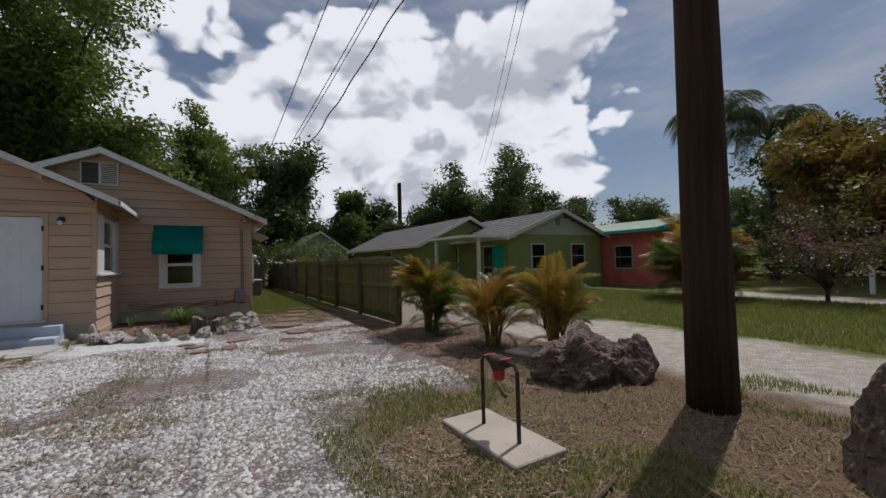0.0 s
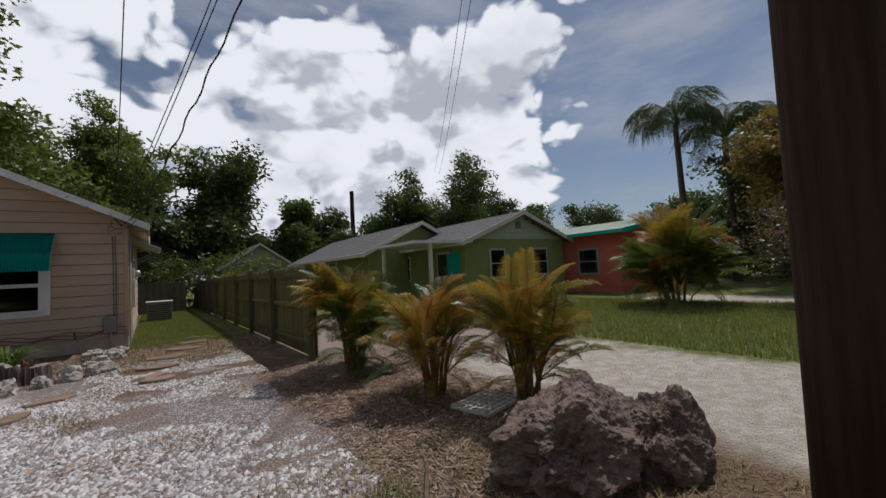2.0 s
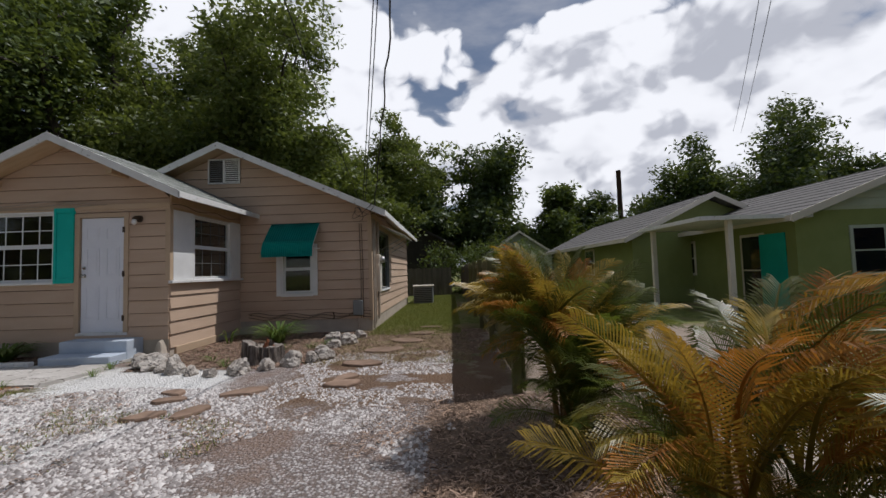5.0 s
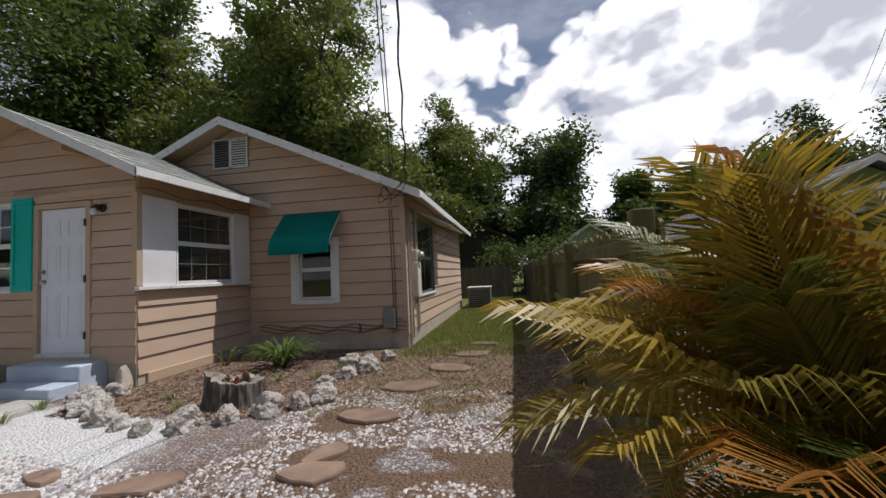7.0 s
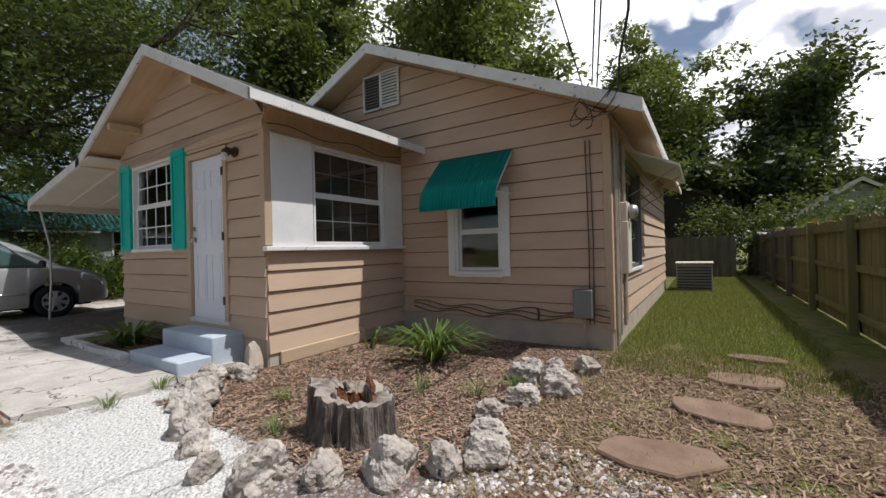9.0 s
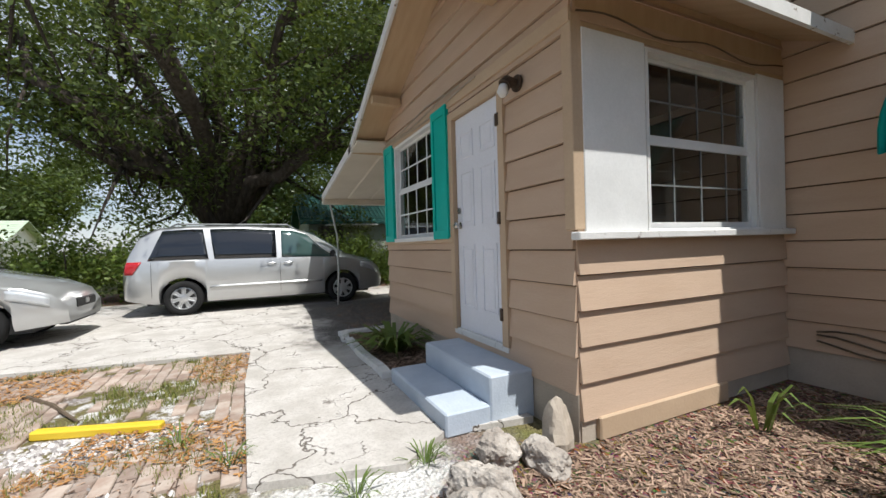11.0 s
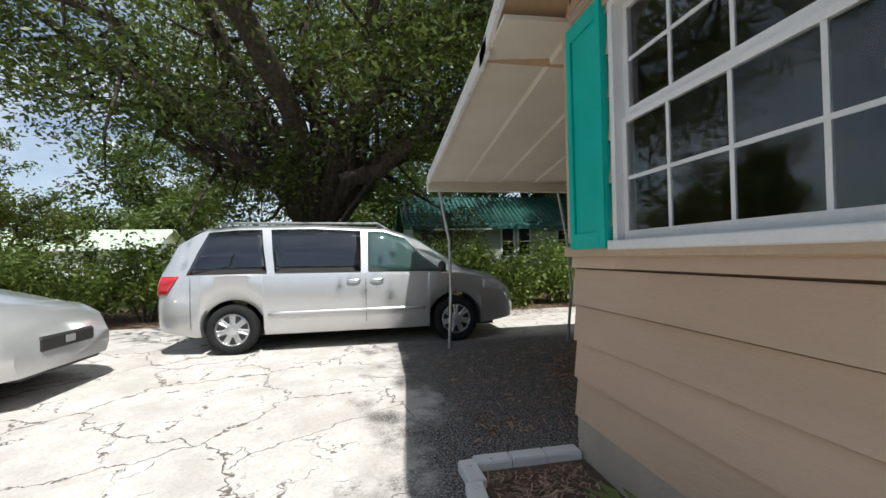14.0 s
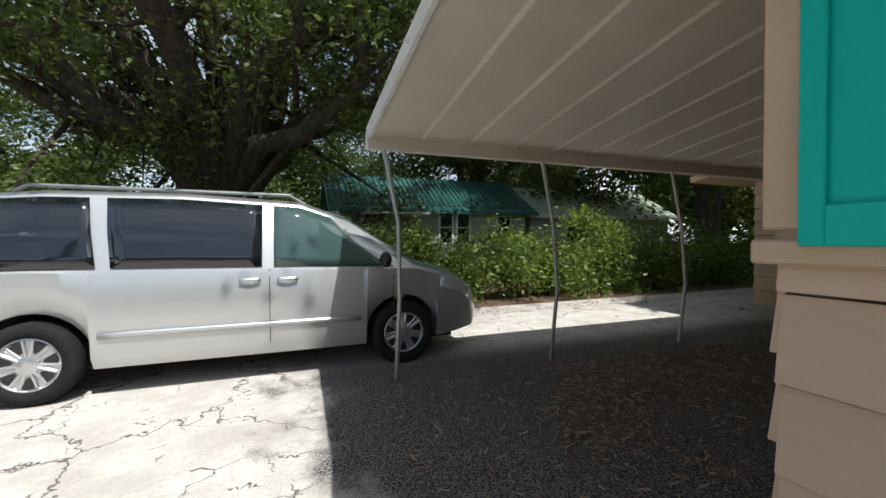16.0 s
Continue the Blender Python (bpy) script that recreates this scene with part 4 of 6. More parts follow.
def car(label, m, L, keys, ztop, zbelt, wbelt, wtop, hubs, r, side_glass, screen, rear, spokes, name):
    c = thing(name, label, "car", m)
    I = lambda y, v: float(np.interp(y, keys, v))

    def low(y):
        z = 0.24 + 0.10 * max(0, (0.5 - y) / 0.5) + 0.05 * max(0, (y - L + 0.5) / 0.5)
        for h in hubs:
            d = abs(y - h)
            if d < r + 0.065:
                z = max(z, r + math.sqrt((r + 0.065) ** 2 - d * d))
        return z

    def section(y):
        zb, zt, wb, wt, zl = I(y, zbelt), I(y, ztop), I(y, wbelt), I(y, wtop), low(y)
        zl = min(zl, zb - 0.05)
        mid = (zl + zb) / 2
        return [(0, zl), (wb * 0.93, zl), (wb * 0.985, zl + min(0.10, (zb - zl) * 0.3)), (wb + 0.012, mid), (wb + 0.006, zb - 0.06 * (zb - zl)), (wb - 0.015, zb),
                (wb * 0.5 + wt * 0.5 + 0.025, (zb + zt - 0.05) / 2), (wt, zt - 0.05), (wt - 0.14, zt), (0, zt + 0.012)]

    ys = sorted({0.0, L, *[round(i * L / 60, 3) for i in range(61)], *[h + s * (r + 0.065) * k for h in hubs for s in (-1, 1) for k in (1.001, 0.999, 0.97, 0.9, 0.8, 0.65, 0.45, 0.2)]})
    bm = bmesh.new()
    rows = []
    for y in ys:
        s = section(y)
        ring = [bm.verts.new((x, y, z)) for x, z in s] + [bm.verts.new((-x, y, z)) for x, z in s[-2:0:-1]]
        rows.append(ring)
    k = len(rows[0])
    for a, b in zip(rows, rows[1:]):
        for i in range(k):
            bm.faces.new((a[i], a[(i + 1) % k], b[(i + 1) % k], b[i]))
    bm.faces.new(rows[0])
    bm.faces.new(rows[-1])
    bmesh.ops.recalc_face_normals(bm, faces=bm.faces[:])
    part("body", bm, M["silver"], c, smooth=True).modifiers.new("edges", "EDGE_SPLIT").split_angle = radians(38)
    part("underbody", boxed(-0.70, 0.35, 0.20, 0.70, L - 0.35, 0.42), M["black"], c)

    def patch(name, fn, us, vs, material, label=""):
        b = bmesh.new()
        g2 = [[b.verts.new(fn(u, v)) for v in vs] for u in us]
        for p, q in zip(g2, g2[1:]):
            for i in range(len(vs) - 1):
                b.faces.new((p[i], p[i + 1], q[i + 1], q[i]))
        bmesh.ops.recalc_face_normals(b, faces=b.faces[:])
        bmesh.ops.solidify(b, geom=b.faces[:], thickness=0.004)
        part(name, b, material, c, label, True)

    lin = lambda a, b, n: [a + (b - a) * i / n for i in range(n + 1)]
    for s in (-1, 1):
        def flank(y, v, off=0.012, s=s):
            q = section(y)
            a, b, d = q[5], q[6], q[7]
            x, z = (a[0] + (b[0] - a[0]) * v * 2, a[1] + (b[1] - a[1]) * v * 2) if v < 0.5 else (b[0] + (d[0] - b[0]) * (v * 2 - 1), b[1] + (d[1] - b[1]) * (v * 2 - 1))
            return (s * (x + off), y, z + off * 0.2)
        for y0, y1, tip0, tip1, mt in side_glass:
            # the pane's front and rear ends lean as the posts do
            b = lambda u, v, y0=y0, y1=y1, t0=tip0, t1=tip1: flank(y0 + t0 * v + (y1 + t1 * v - y0 - t0 * v) * u, 0.01 + 0.95 * v)
            patch("side_window", b, lin(0, 1, 10), lin(0, 1, 6), M[mt])
        def skin(y, z, off=0.012, s=s):
            q = section(y)
            for a, b in zip(q[1:], q[2:]):
                if a[1] <= z <= b[1]:
                    f = (z - a[1]) / max(b[1] - a[1], 1e-5)
                    return (s * (a[0] + (b[0] - a[0]) * f + off), y, z)
            return (s * (q[5][0] + off), y, z)
        zb = I(L * 0.5, zbelt)
        patch("side_moulding", lambda u, v: skin(u, 0.50 + 0.05 * v, 0.02), lin(hubs[0] + r + 0.12, hubs[1] - r - 0.12, 12), [0, 1], M["silver"])
        for y in (side_glass[0][0] + 0.05, side_glass[-1][0] - 0.04, side_glass[-1][1] - 0.02):
            patch("door_gap", lambda u, v, y=y: skin(y + 0.006 * v, u, 0.0055), lin(0.36, zb - 0.02, 6), [0, 1], M["black"])
        hy = side_glass[-1][0] - 0.04
        for y in (hy - 0.16, hy + 0.16):
            patch("door_handle", lambda u, v, y=y: skin(y + 0.09 * u, zb - 0.13 + 0.035 * v, 0.022 + 0.012 * math.sin(math.pi * (u + 1) / 2)), lin(-1, 1, 6), [0, 1], M["bumper"])
        patch("tail_lamp", lambda u, v: skin(0.03 + 0.30 * u * (0.5 + 0.5 * v), zb - 0.24 + 0.24 * v, 0.014), lin(0, 1, 6), lin(0, 1, 4), M["tail"], "red tail lamp")
        patch("head_lamp", lambda u, v: skin(L - 0.55 + 0.40 * u, I(L - 0.55 + 0.40 * u, zbelt) - 0.17 + 0.13 * v, 0.012), lin(0, 1, 6), lin(0, 1, 3), M["lamp"], "clear head lamp")
        mx, my2 = side_glass[-1][1] - 0.12, zb + 0.05
        b = bmesh.new()
        bmesh.ops.create_icosphere(b, subdivisions=2, radius=0.1)
        for v in b.verts:
            v.co = Vector((s * (I(mx, wbelt) + 0.10) + v.co.x * 1.1, mx + v.co.y * 0.6, my2 + v.co.z * 0.8))
        part("mirror", b, M["black"], c, "", True)
        if name == "minivan":
            part("roof_rail", tube([(s * 0.60, 0.75, I(0.75, ztop)), (s * 0.61, 0.85, I(0.85, ztop) + 0.05), (s * 0.62, 2.9, I(2.9, ztop) + 0.055), (s * 0.62, 3.05, I(3.05, ztop) - 0.01)], 0.018, 8), M["metal_grey"], c)
    def deck(y, v, off=0.014):
        q = section(y)
        x = (q[8][0] + 0.06) * v
        return (x, y, q[9][1] - 0.012 * v * v - (0.03 if abs(v) > 0.95 else 0) + off)
    patch("windscreen", lambda u, v: deck(screen[0] + (screen[1] - screen[0]) * u, v), lin(0, 1, 10), lin(-1, 1, 10), M["clear_glass"])
    patch("rear_window", lambda u, v: deck(rear[0] + (rear[1] - rear[0]) * u, v * 0.9), lin(0, 1, 6), lin(-1, 1, 8), M["car_glass"])
    part("grille", boxed(-0.34, L - 0.10, 0.46, 0.34, L + 0.015, 0.60, bevel=0.02), M["black"], c)
    part("badge", boxed(-0.06, L + 0.012, 0.50, 0.06, L + 0.025, 0.57, bevel=0.01), M["rim"], c)
    part("intake", boxed(-0.5, L - 0.16, 0.25, 0.5, L - 0.03, 0.34, bevel=0.02), M["black"], c)
    for h in hubs:
        for s in (-1, 1):
            wheel(c, s * (I(h, wbelt) - 0.105), h, r, r, 0.21, s, spokes)
    return c


car("silver minivan with dark tinted windows and roof rails parked on concrete", pose(-10.03, 7.55, 0.045), 5.0,
    [0, 0.05, 0.25, 0.55, 1.0, 2.0, 3.0, 3.45, 4.15, 4.70, 4.92, 5.0],
    [0.95, 1.15, 1.52, 1.70, 1.74, 1.75, 1.70, 1.55, 1.10, 0.94, 0.80, 0.62],
    [0.88, 1.00, 1.06, 1.07, 1.07, 1.06, 1.05, 1.04, 1.02, 0.88, 0.74, 0.58],
    [0.74, 0.86, 0.93, 0.96, 0.98, 0.98, 0.98, 0.97, 0.93, 0.80, 0.68, 0.58],
    [0.60, 0.72, 0.72, 0.72, 0.74, 0.75, 0.74, 0.70, 0.80, 0.68, 0.58, 0.48],
    (0.98, 4.02), 0.33, [(0.42, 1.42, 0.22, -0.10, "car_glass"), (1.52, 2.66, -0.08, 0.0, "car_glass"), (2.76, 3.92, 0.0, -0.62, "clear_glass")], (3.30, 4.10), (0.08, 0.50), 7, "minivan")
car("silver compact sedan with alloy wheels parked on the concrete drive", pose(-8.0, 2.93, 0.045, 0, 0, -2), 4.5,
    [0, 0.06, 0.5, 0.95, 1.5, 2.2, 2.7, 3.4, 4.1, 4.35, 4.5],
    [0.80, 0.94, 1.06, 1.20, 1.40, 1.43, 1.36, 1.02, 0.86, 0.76, 0.58],
    [0.76, 0.88, 0.94, 0.95, 0.95, 0.94, 0.93, 0.92, 0.80, 0.70, 0.52],
    [0.70, 0.80, 0.85, 0.87, 0.88, 0.88, 0.88, 0.87, 0.80, 0.70, 0.58],
    [0.60, 0.68, 0.66, 0.60, 0.58, 0.60, 0.60, 0.70, 0.64, 0.56, 0.46],
    (0.92, 3.62), 0.315, [(0.95, 1.75, 0.35, 0.0, "car_glass"), (1.85, 3.15, 0.0, -0.55, "clear_glass")], (2.55, 3.35), (0.55, 1.35), 6, "sedan")


# ---- leaves, trees ----
def leaf_mesh(name, pts, size, material, rng, droop=0.3, wide=0.45):
    n = len(pts)
    d = rng.normal(size=(n, 3))
    d[:, 2] = d[:, 2] * 0.6 - droop
    d /= np.linalg.norm(d, axis=1)[:, None]
    o = rng.normal(size=(n, 3))
    o -= d * (o * d).sum(1)[:, None]
    o /= np.linalg.norm(o, axis=1)[:, None]
    s = size * rng.uniform(0.6, 1.3, n)[:, None]
    up = np.cross(d, o)
    v = np.empty((n, 4, 3))
    v[:, 0] = pts
    v[:, 1] = pts + d * s * 0.5 + o * s * wide * 0.5 + up * s * 0.08
    v[:, 2] = pts + d * s
    v[:, 3] = pts + d * s * 0.5 - o * s * wide * 0.5 + up * s * 0.08
    me = bpy.data.meshes.new(name)
    me.vertices.add(n * 4)
    me.vertices.foreach_set("co", v.astype(np.float32).ravel())
    me.loops.add(n * 4)
    me.loops.foreach_set("vertex_index", np.arange(n * 4, dtype=np.int32))
    me.polygons.add(n)
    me.polygons.foreach_set("loop_start", np.arange(0, n * 4, 4, dtype=np.int32))
    me.update(calc_edges=True)
    me.validate()
    me.materials.append(material)
    return me


L1 = leaf("oak_leaf", (0.035, 0.062, 0.014), (0.12, 0.165, 0.045), None, 0.32)
L2 = leaf("light_leaf", (0.07, 0.105, 0.022), (0.19, 0.22, 0.065), None, 0.40)
L3 = leaf("far_leaf", (0.02, 0.042, 0.012), (0.07, 0.105, 0.03), None, 0.25)
L4 = leaf("brown_leaf", (0.17, 0.090, 0.025), (0.34, 0.17, 0.05), (0.10, 0.085, 0.03), 0.35)
L5 = leaf("hedge_leaf", (0.06, 0.11, 0.02), (0.22, 0.29, 0.06), None, 0.35)
L6 = leaf("bract_leaf", (0.07, 0.06, 0.03), (0.15, 0.09, 0.06), (0.28, 0.05, 0.12), 0.3)


def ball(rng, n):
    """Points strewn in a ball, denser towards its skin."""
    d = rng.normal(size=(n, 3))
    return d / np.linalg.norm(d, axis=1)[:, None] * rng.uniform(0.05, 1.0, n)[:, None] ** 0.42


def tree(label, x, y, h, r, trunk, fork, limbs, leaves, size, material, seed, name="tree", low=0.35, lean=(0, 0), group="", spread=0.22):
    """A trunk that forks into curved limbs and twigs, with leaves in uneven clumps about the twigs."""
    rng = np.random.default_rng(seed)
    t = thing(name, label, "tree" if name != "shrub" else "shrub", pose(x, y, 0), group)
    base = [(0, 0, -0.05), (trunk * 0.1, 0, fork * 0.3), (lean[0] * 0.4, lean[1] * 0.4, fork * 0.7), (lean[0], lean[1], fork)]
    part("trunk", tube(base, [trunk * 1.35, trunk * 1.05, trunk, trunk * 1.1], 12), M["bark"], t, "", True)
    centres = []
    for i in range(limbs):
        a = (i + rng.uniform(-0.35, 0.35)) * 2 * math.pi / limbs
        f = rng.uniform(0.0, 1.0) if i else 1.0
        rise = low + (1 - low) * f
        out = r * math.sqrt(max(0.05, 1 - (max(0, f - 0.25) / 0.80) ** 2)) * rng.uniform(0.75, 1.0)
        end = Vector((math.cos(a) * out, math.sin(a) * out, h * rise))
        s = Vector(base[-1]) - Vector((0, 0, rng.uniform(0, fork * 0.12)))
        pts, n = [], 8
        for k in range(n + 1):
            u = k / n
            p = s.lerp(end, u)
            p.z = s.z + (end.z - s.z) * (u ** 0.75 if f > 0.4 else u ** 0.6 * 1.06)
            p += Vector(rng.normal(size=3)) * (0.035 * r * math.sin(math.pi * u))
            pts.append(p)
        r0 = trunk * rng.uniform(0.40, 0.62)
        bm = tube(pts, [r0 * (1 - 0.88 * k / n) + 0.012 for k in range(n + 1)], 8)
        for k in range(2, n + 1):
            for q in range(3):
                d = Vector(rng.normal(size=3))
                d.z = d.z * 0.6 + 0.25
                e = pts[k] + d.normalized() * r * rng.uniform(0.16, 0.36)
                w = pts[k].lerp(e, 0.5) + Vector(rng.normal(size=3)) * r * 0.03
                tube([pts[k], w, e], [r0 * (1 - 0.8 * k / n) * 0.35 + 0.008, r0 * 0.12 + 0.006, 0.006], 4, bm)
                centres += [e, w] if k > 3 else [e]
        part("limb", bm, M["bark"], t, "", True)
    c = np.array([tuple(p) for p in centres])
    c = c[c[:, 2] > fork * 0.75]
    if len(c) > 20:
        c = c[rng.random(len(c)) > 0.10]
    per = max(1, leaves // len(c))
    rad = r * spread * rng.uniform(0.45, 1.15, len(c))
    pts = np.repeat(c, per, 0) + ball(rng, per * len(c)) * np.repeat(rad, per)[:, None] * np.array([1.0, 1.0, 0.68])
    pts = pts[pts[:, 2] > 0.25]
    crown = new("crown", leaf_mesh("crown", pts, size, material, rng))
    crown.parent = t
    return t


tree("huge spreading oak with dark bark and dense small leaves", -16.6, 8.9, 14.5, 11.0, 0.62, 2.1, 17, 128000, 0.17, L1, 3, low=0.36, spread=0.15)
tree("tall bright-green leafy tree behind the house", -7.0, 26.0, 15.0, 6.6, 0.30, 3.0, 12, 95000, 0.26, L2, 5, low=0.35)
tree("tall dark-green tree behind the house roof", -15.5, 25.0, 17.5, 8.0, 0.42, 3.5, 12, 90000, 0.30, L1, 7, low=0.3)
tree("leaning light-green tree at the rear of the house", -1.2, 29.5, 10.0, 4.6, 0.2, 2.0, 10, 45000, 0.24, L2, 9, low=0.4)
tree("dark tree beyond the driveway", -24.5, 20.0, 15.5, 7.5, 0.4, 3.0, 10, 40000, 0.28, L1, 11, low=0.25)
for k, (x, y, h, r, l) in enumerate(((6.8, 44, 12.5, 5.6, L3), (0.8, 43, 10.4, 4.4, L3), (13.5, 46, 8.8, 4.0, L1), (19, 50, 9.0, 4.5, L3), (28, 47, 13.2, 5.2, L3), (36, 46, 16.0, 6.6, L3), (45, 50, 13.0, 6.0, L3), (56, 50, 11.5, 6.0, L3), (66, 46, 11.0, 6.5, L3), (62, 28, 9.0, 5.5, L3), (-40, 34, 14, 7.5, L3), (-25, 40, 11, 6.5, L1), (-15.5, 38, 9, 5.5, L3), (-46, 12, 13, 8, L3), (-48, -10, 12, 7, L1), (-36, -24, 10, 6, L3), (10, -24, 9, 6, L3), (-6, -22, 9, 6, L3), (34, -18, 9, 6, L3), (48, -4, 9, 6, L3), (48, 10, 9, 6, L3))):
    tree("distant dark-green leafy tree against the sky", x, y, h, r, 0.28, h * 0.16, 11, 26000, 0.46, l, 20 + k, low=0.16, group="distant trees", spread=0.30)
tree("tree with brown-orange leaves across the lawn", 22.6, 4.6, 7.6, 4.3, 0.26, 1.8, 13, 70000, 0.22, L4, 51, low=0.4, spread=0.2)
tree("dark shady tree beside the brown-leaved one", 27.0, -0.5, 8.4, 4.6, 0.3, 1.6, 10, 24000, 0.26, L3, 52, low=0.25)
tree("dark shady tree behind the palm clump", 28.6, 9.0, 7.4, 4.4, 0.28, 1.5, 10, 22000, 0.26, L3, 53, low=0.2)
tree("sparse shrub with reddish leaves and magenta bracts", 14.8, 5.0, 2.6, 1.8, 0.05, 0.35, 12, 5500, 0.09, L6, 54, name="shrub", low=0.35)
tree("young light tree on the far verge", -21, -3.0, 6.0, 2.6, 0.09, 1.6, 8, 9000, 0.16, L2, 55, low=0.4)


def shrub_row(label, x0, y0, x1, y1, n, r, h, count, size, material, seed, group):
    rng = np.random.default_rng(seed)
    for i in range(n):
        f = (i + 0.5) / n
        s = thing("hedge_bush", label, "hedge", pose(x0 + (x1 - x0) * f + rng.uniform(-0.2, 0.2), y0 + (y1 - y0) * f, 0), group)
        hh = h * rng.uniform(0.85, 1.15)
        bm = bmesh.new()
        for k in range(9):
            a = rng.uniform(0, 6.28)
            tube([(0.1 * math.cos(a), 0.1 * math.sin(a), 0), (r * 0.4 * math.cos(a), r * 0.4 * math.sin(a), hh * 0.5), (r * 0.7 * math.cos(a), r * 0.7 * math.sin(a), hh * 0.9)], [0.018, 0.012, 0.005], 5, bm)
        part("stem", bm, M["bark"], s)
        c = rng.normal(size=(26, 3)) * np.array([r * 0.5, r * 0.5, hh * 0.27]) + np.array([0, 0, hh * 0.52])
        pts = np.repeat(c, count // 26, 0) + rng.normal(size=(count // 26 * 26, 3)) * r * 0.2
        pts = pts[(pts[:, 2] > 0.05)]
        o = new("crown", leaf_mesh("crown", pts, size, material, rng))
        o.parent = s


shrub_row("leafy green hedge bush in sun along the drive", -13.1, 2.0, -13.6, 29.0, 19, 0.95, 1.55, 4200, 0.12, L5, 61, "hedge along the drive")
shrub_row("dark leafy shrub at the far side of the street", 31.0, -14.0, 31.5, 16.0, 12, 1.9, 3.2, 3600, 0.28, L3, 63, "far roadside shrubs")
shrub_row("dark leafy shrub by the rear fence", 2.0, 28.5, 9.0, 29.5, 4, 1.2, 2.6, 3000, 0.16, L1, 62, "rear shrubs")


# ---- palms ----
def frond_material():
    m, g = blank("palm_frond")
    r = g.add("ShaderNodeObjectInfo").outputs["Random"]
    i = g.add("ShaderNodeNewGeometry").outputs["Random Per Island"]
    c = g.mix(g.ramp(r, 0.15, 0.45), (0.10, 0.12, 0.018), (0.42, 0.28, 0.03))
    c = g.mix(g.ramp(r, 0.72, 0.84), c, (0.45, 0.17, 0.02))
    c = g.mix(g.math("MULTIPLY", i, 0.5), c, (0.12, 0.11, 0.03))
    p = principled(g, c, 0.4, 0, None, 0.45)
    t = g.add("ShaderNodeBsdfTranslucent")
    g.link(c, t.inputs[0])
    s = g.add("ShaderNodeMixShader")
    s.inputs[0].default_value = 0.35
    g.t.links.new(p.outputs[0], s.inputs[1])
    g.t.links.new(t.outputs[0], s.inputs[2])
    g.out(s.outputs[0])
    return m


M["frond"] = frond_material()
M["queen"] = leaf("queen_frond", (0.045, 0.065, 0.03), (0.08, 0.105, 0.05), None, 0.2)
M["cane"] = mat("palm_cane", (0.16, 0.09, 0.035), (0.26, 0.17, 0.06), 8.0, 0.6, stretch=(1, 1, 6))
M["strap"] = leaf("strap_leaf", (0.06, 0.12, 0.02), (0.17, 0.23, 0.06), None, 0.25)


def frond_mesh(length, arch, pairs, leaflet, rng, material, hang=0.25):
    """A feathered leaf along +x: an arched midrib with two rows of tapering leaflets."""
    v, f = [], []
    def rib(u):
        return Vector((length * (u - 0.25 * arch * u * u), 0, length * (0.55 * u * (1 - arch * u))))
    for k in range(12):
        p, w = rib(k / 11), 0.014 * (1 - k / 12) + 0.003
        b = len(v)
        v += [p + Vector((0, w, 0)), p + Vector((0, -w, 0)), p + Vector((0, 0, w * 0.9))]
        if k:
            f += [(b - 3, b, b + 2, b - 1), (b - 1, b + 2, b + 1, b - 2), (b - 2, b + 1, b, b - 3)]
    for k in range(pairs):
        u = 0.16 + 0.84 * (k + 0.5) / pairs
        p = rib(u)
        d = (rib(min(1, u + 0.03)) - rib(u - 0.03)).normalized()
        ln = leaflet * (math.sin(math.pi * (0.12 + 0.82 * u)) * 0.75 + 0.25) * rng.uniform(0.85, 1.1)
        for s in (-1, 1):
            side = Vector((0, s, 0))
            way = (side * 0.80 + d * (0.40 + 0.6 * u) + Vector((0, 0, 0.46 - 0.16 * rng.random()))).normalized()
            wd = d * (0.0064 if hang < 0.6 else 0.006) * (1 + 0.2 * rng.random())
            mid, tip = p + way * ln * 0.55, p + way * ln + Vector((0, 0, -ln * hang * (1 + rng.random())))
            b = len(v)
            v += [p - wd * 0.4, p + wd * 0.4, mid + wd, mid - wd, tip]
            f += [(b, b + 1, b + 2, b + 3), (b + 3, b + 2, b + 4)]
    return mesh("frond", [tuple(q) for q in v], f, material)


rngp = random.Random(8)
M["frond_green"] = leaf("green_frond", (0.045, 0.075, 0.012), (0.14, 0.165, 0.03), None, 0.3, 0.4)
FG = [frond_mesh(1.0, a, 38, 0.30, rngp, M["frond_green"], 0.24) for a in (0.55, 0.70, 0.88)]
FR = [frond_mesh(1.0, a, 38, 0.30, rngp, M["frond"], 0.24) for a in (0.50, 0.62, 0.74, 0.90)]
QF = [frond_mesh(1.0, a, 30, 0.30, rngp, M["queen"], 0.9) for a in (0.9, 1.05, 1.2)]


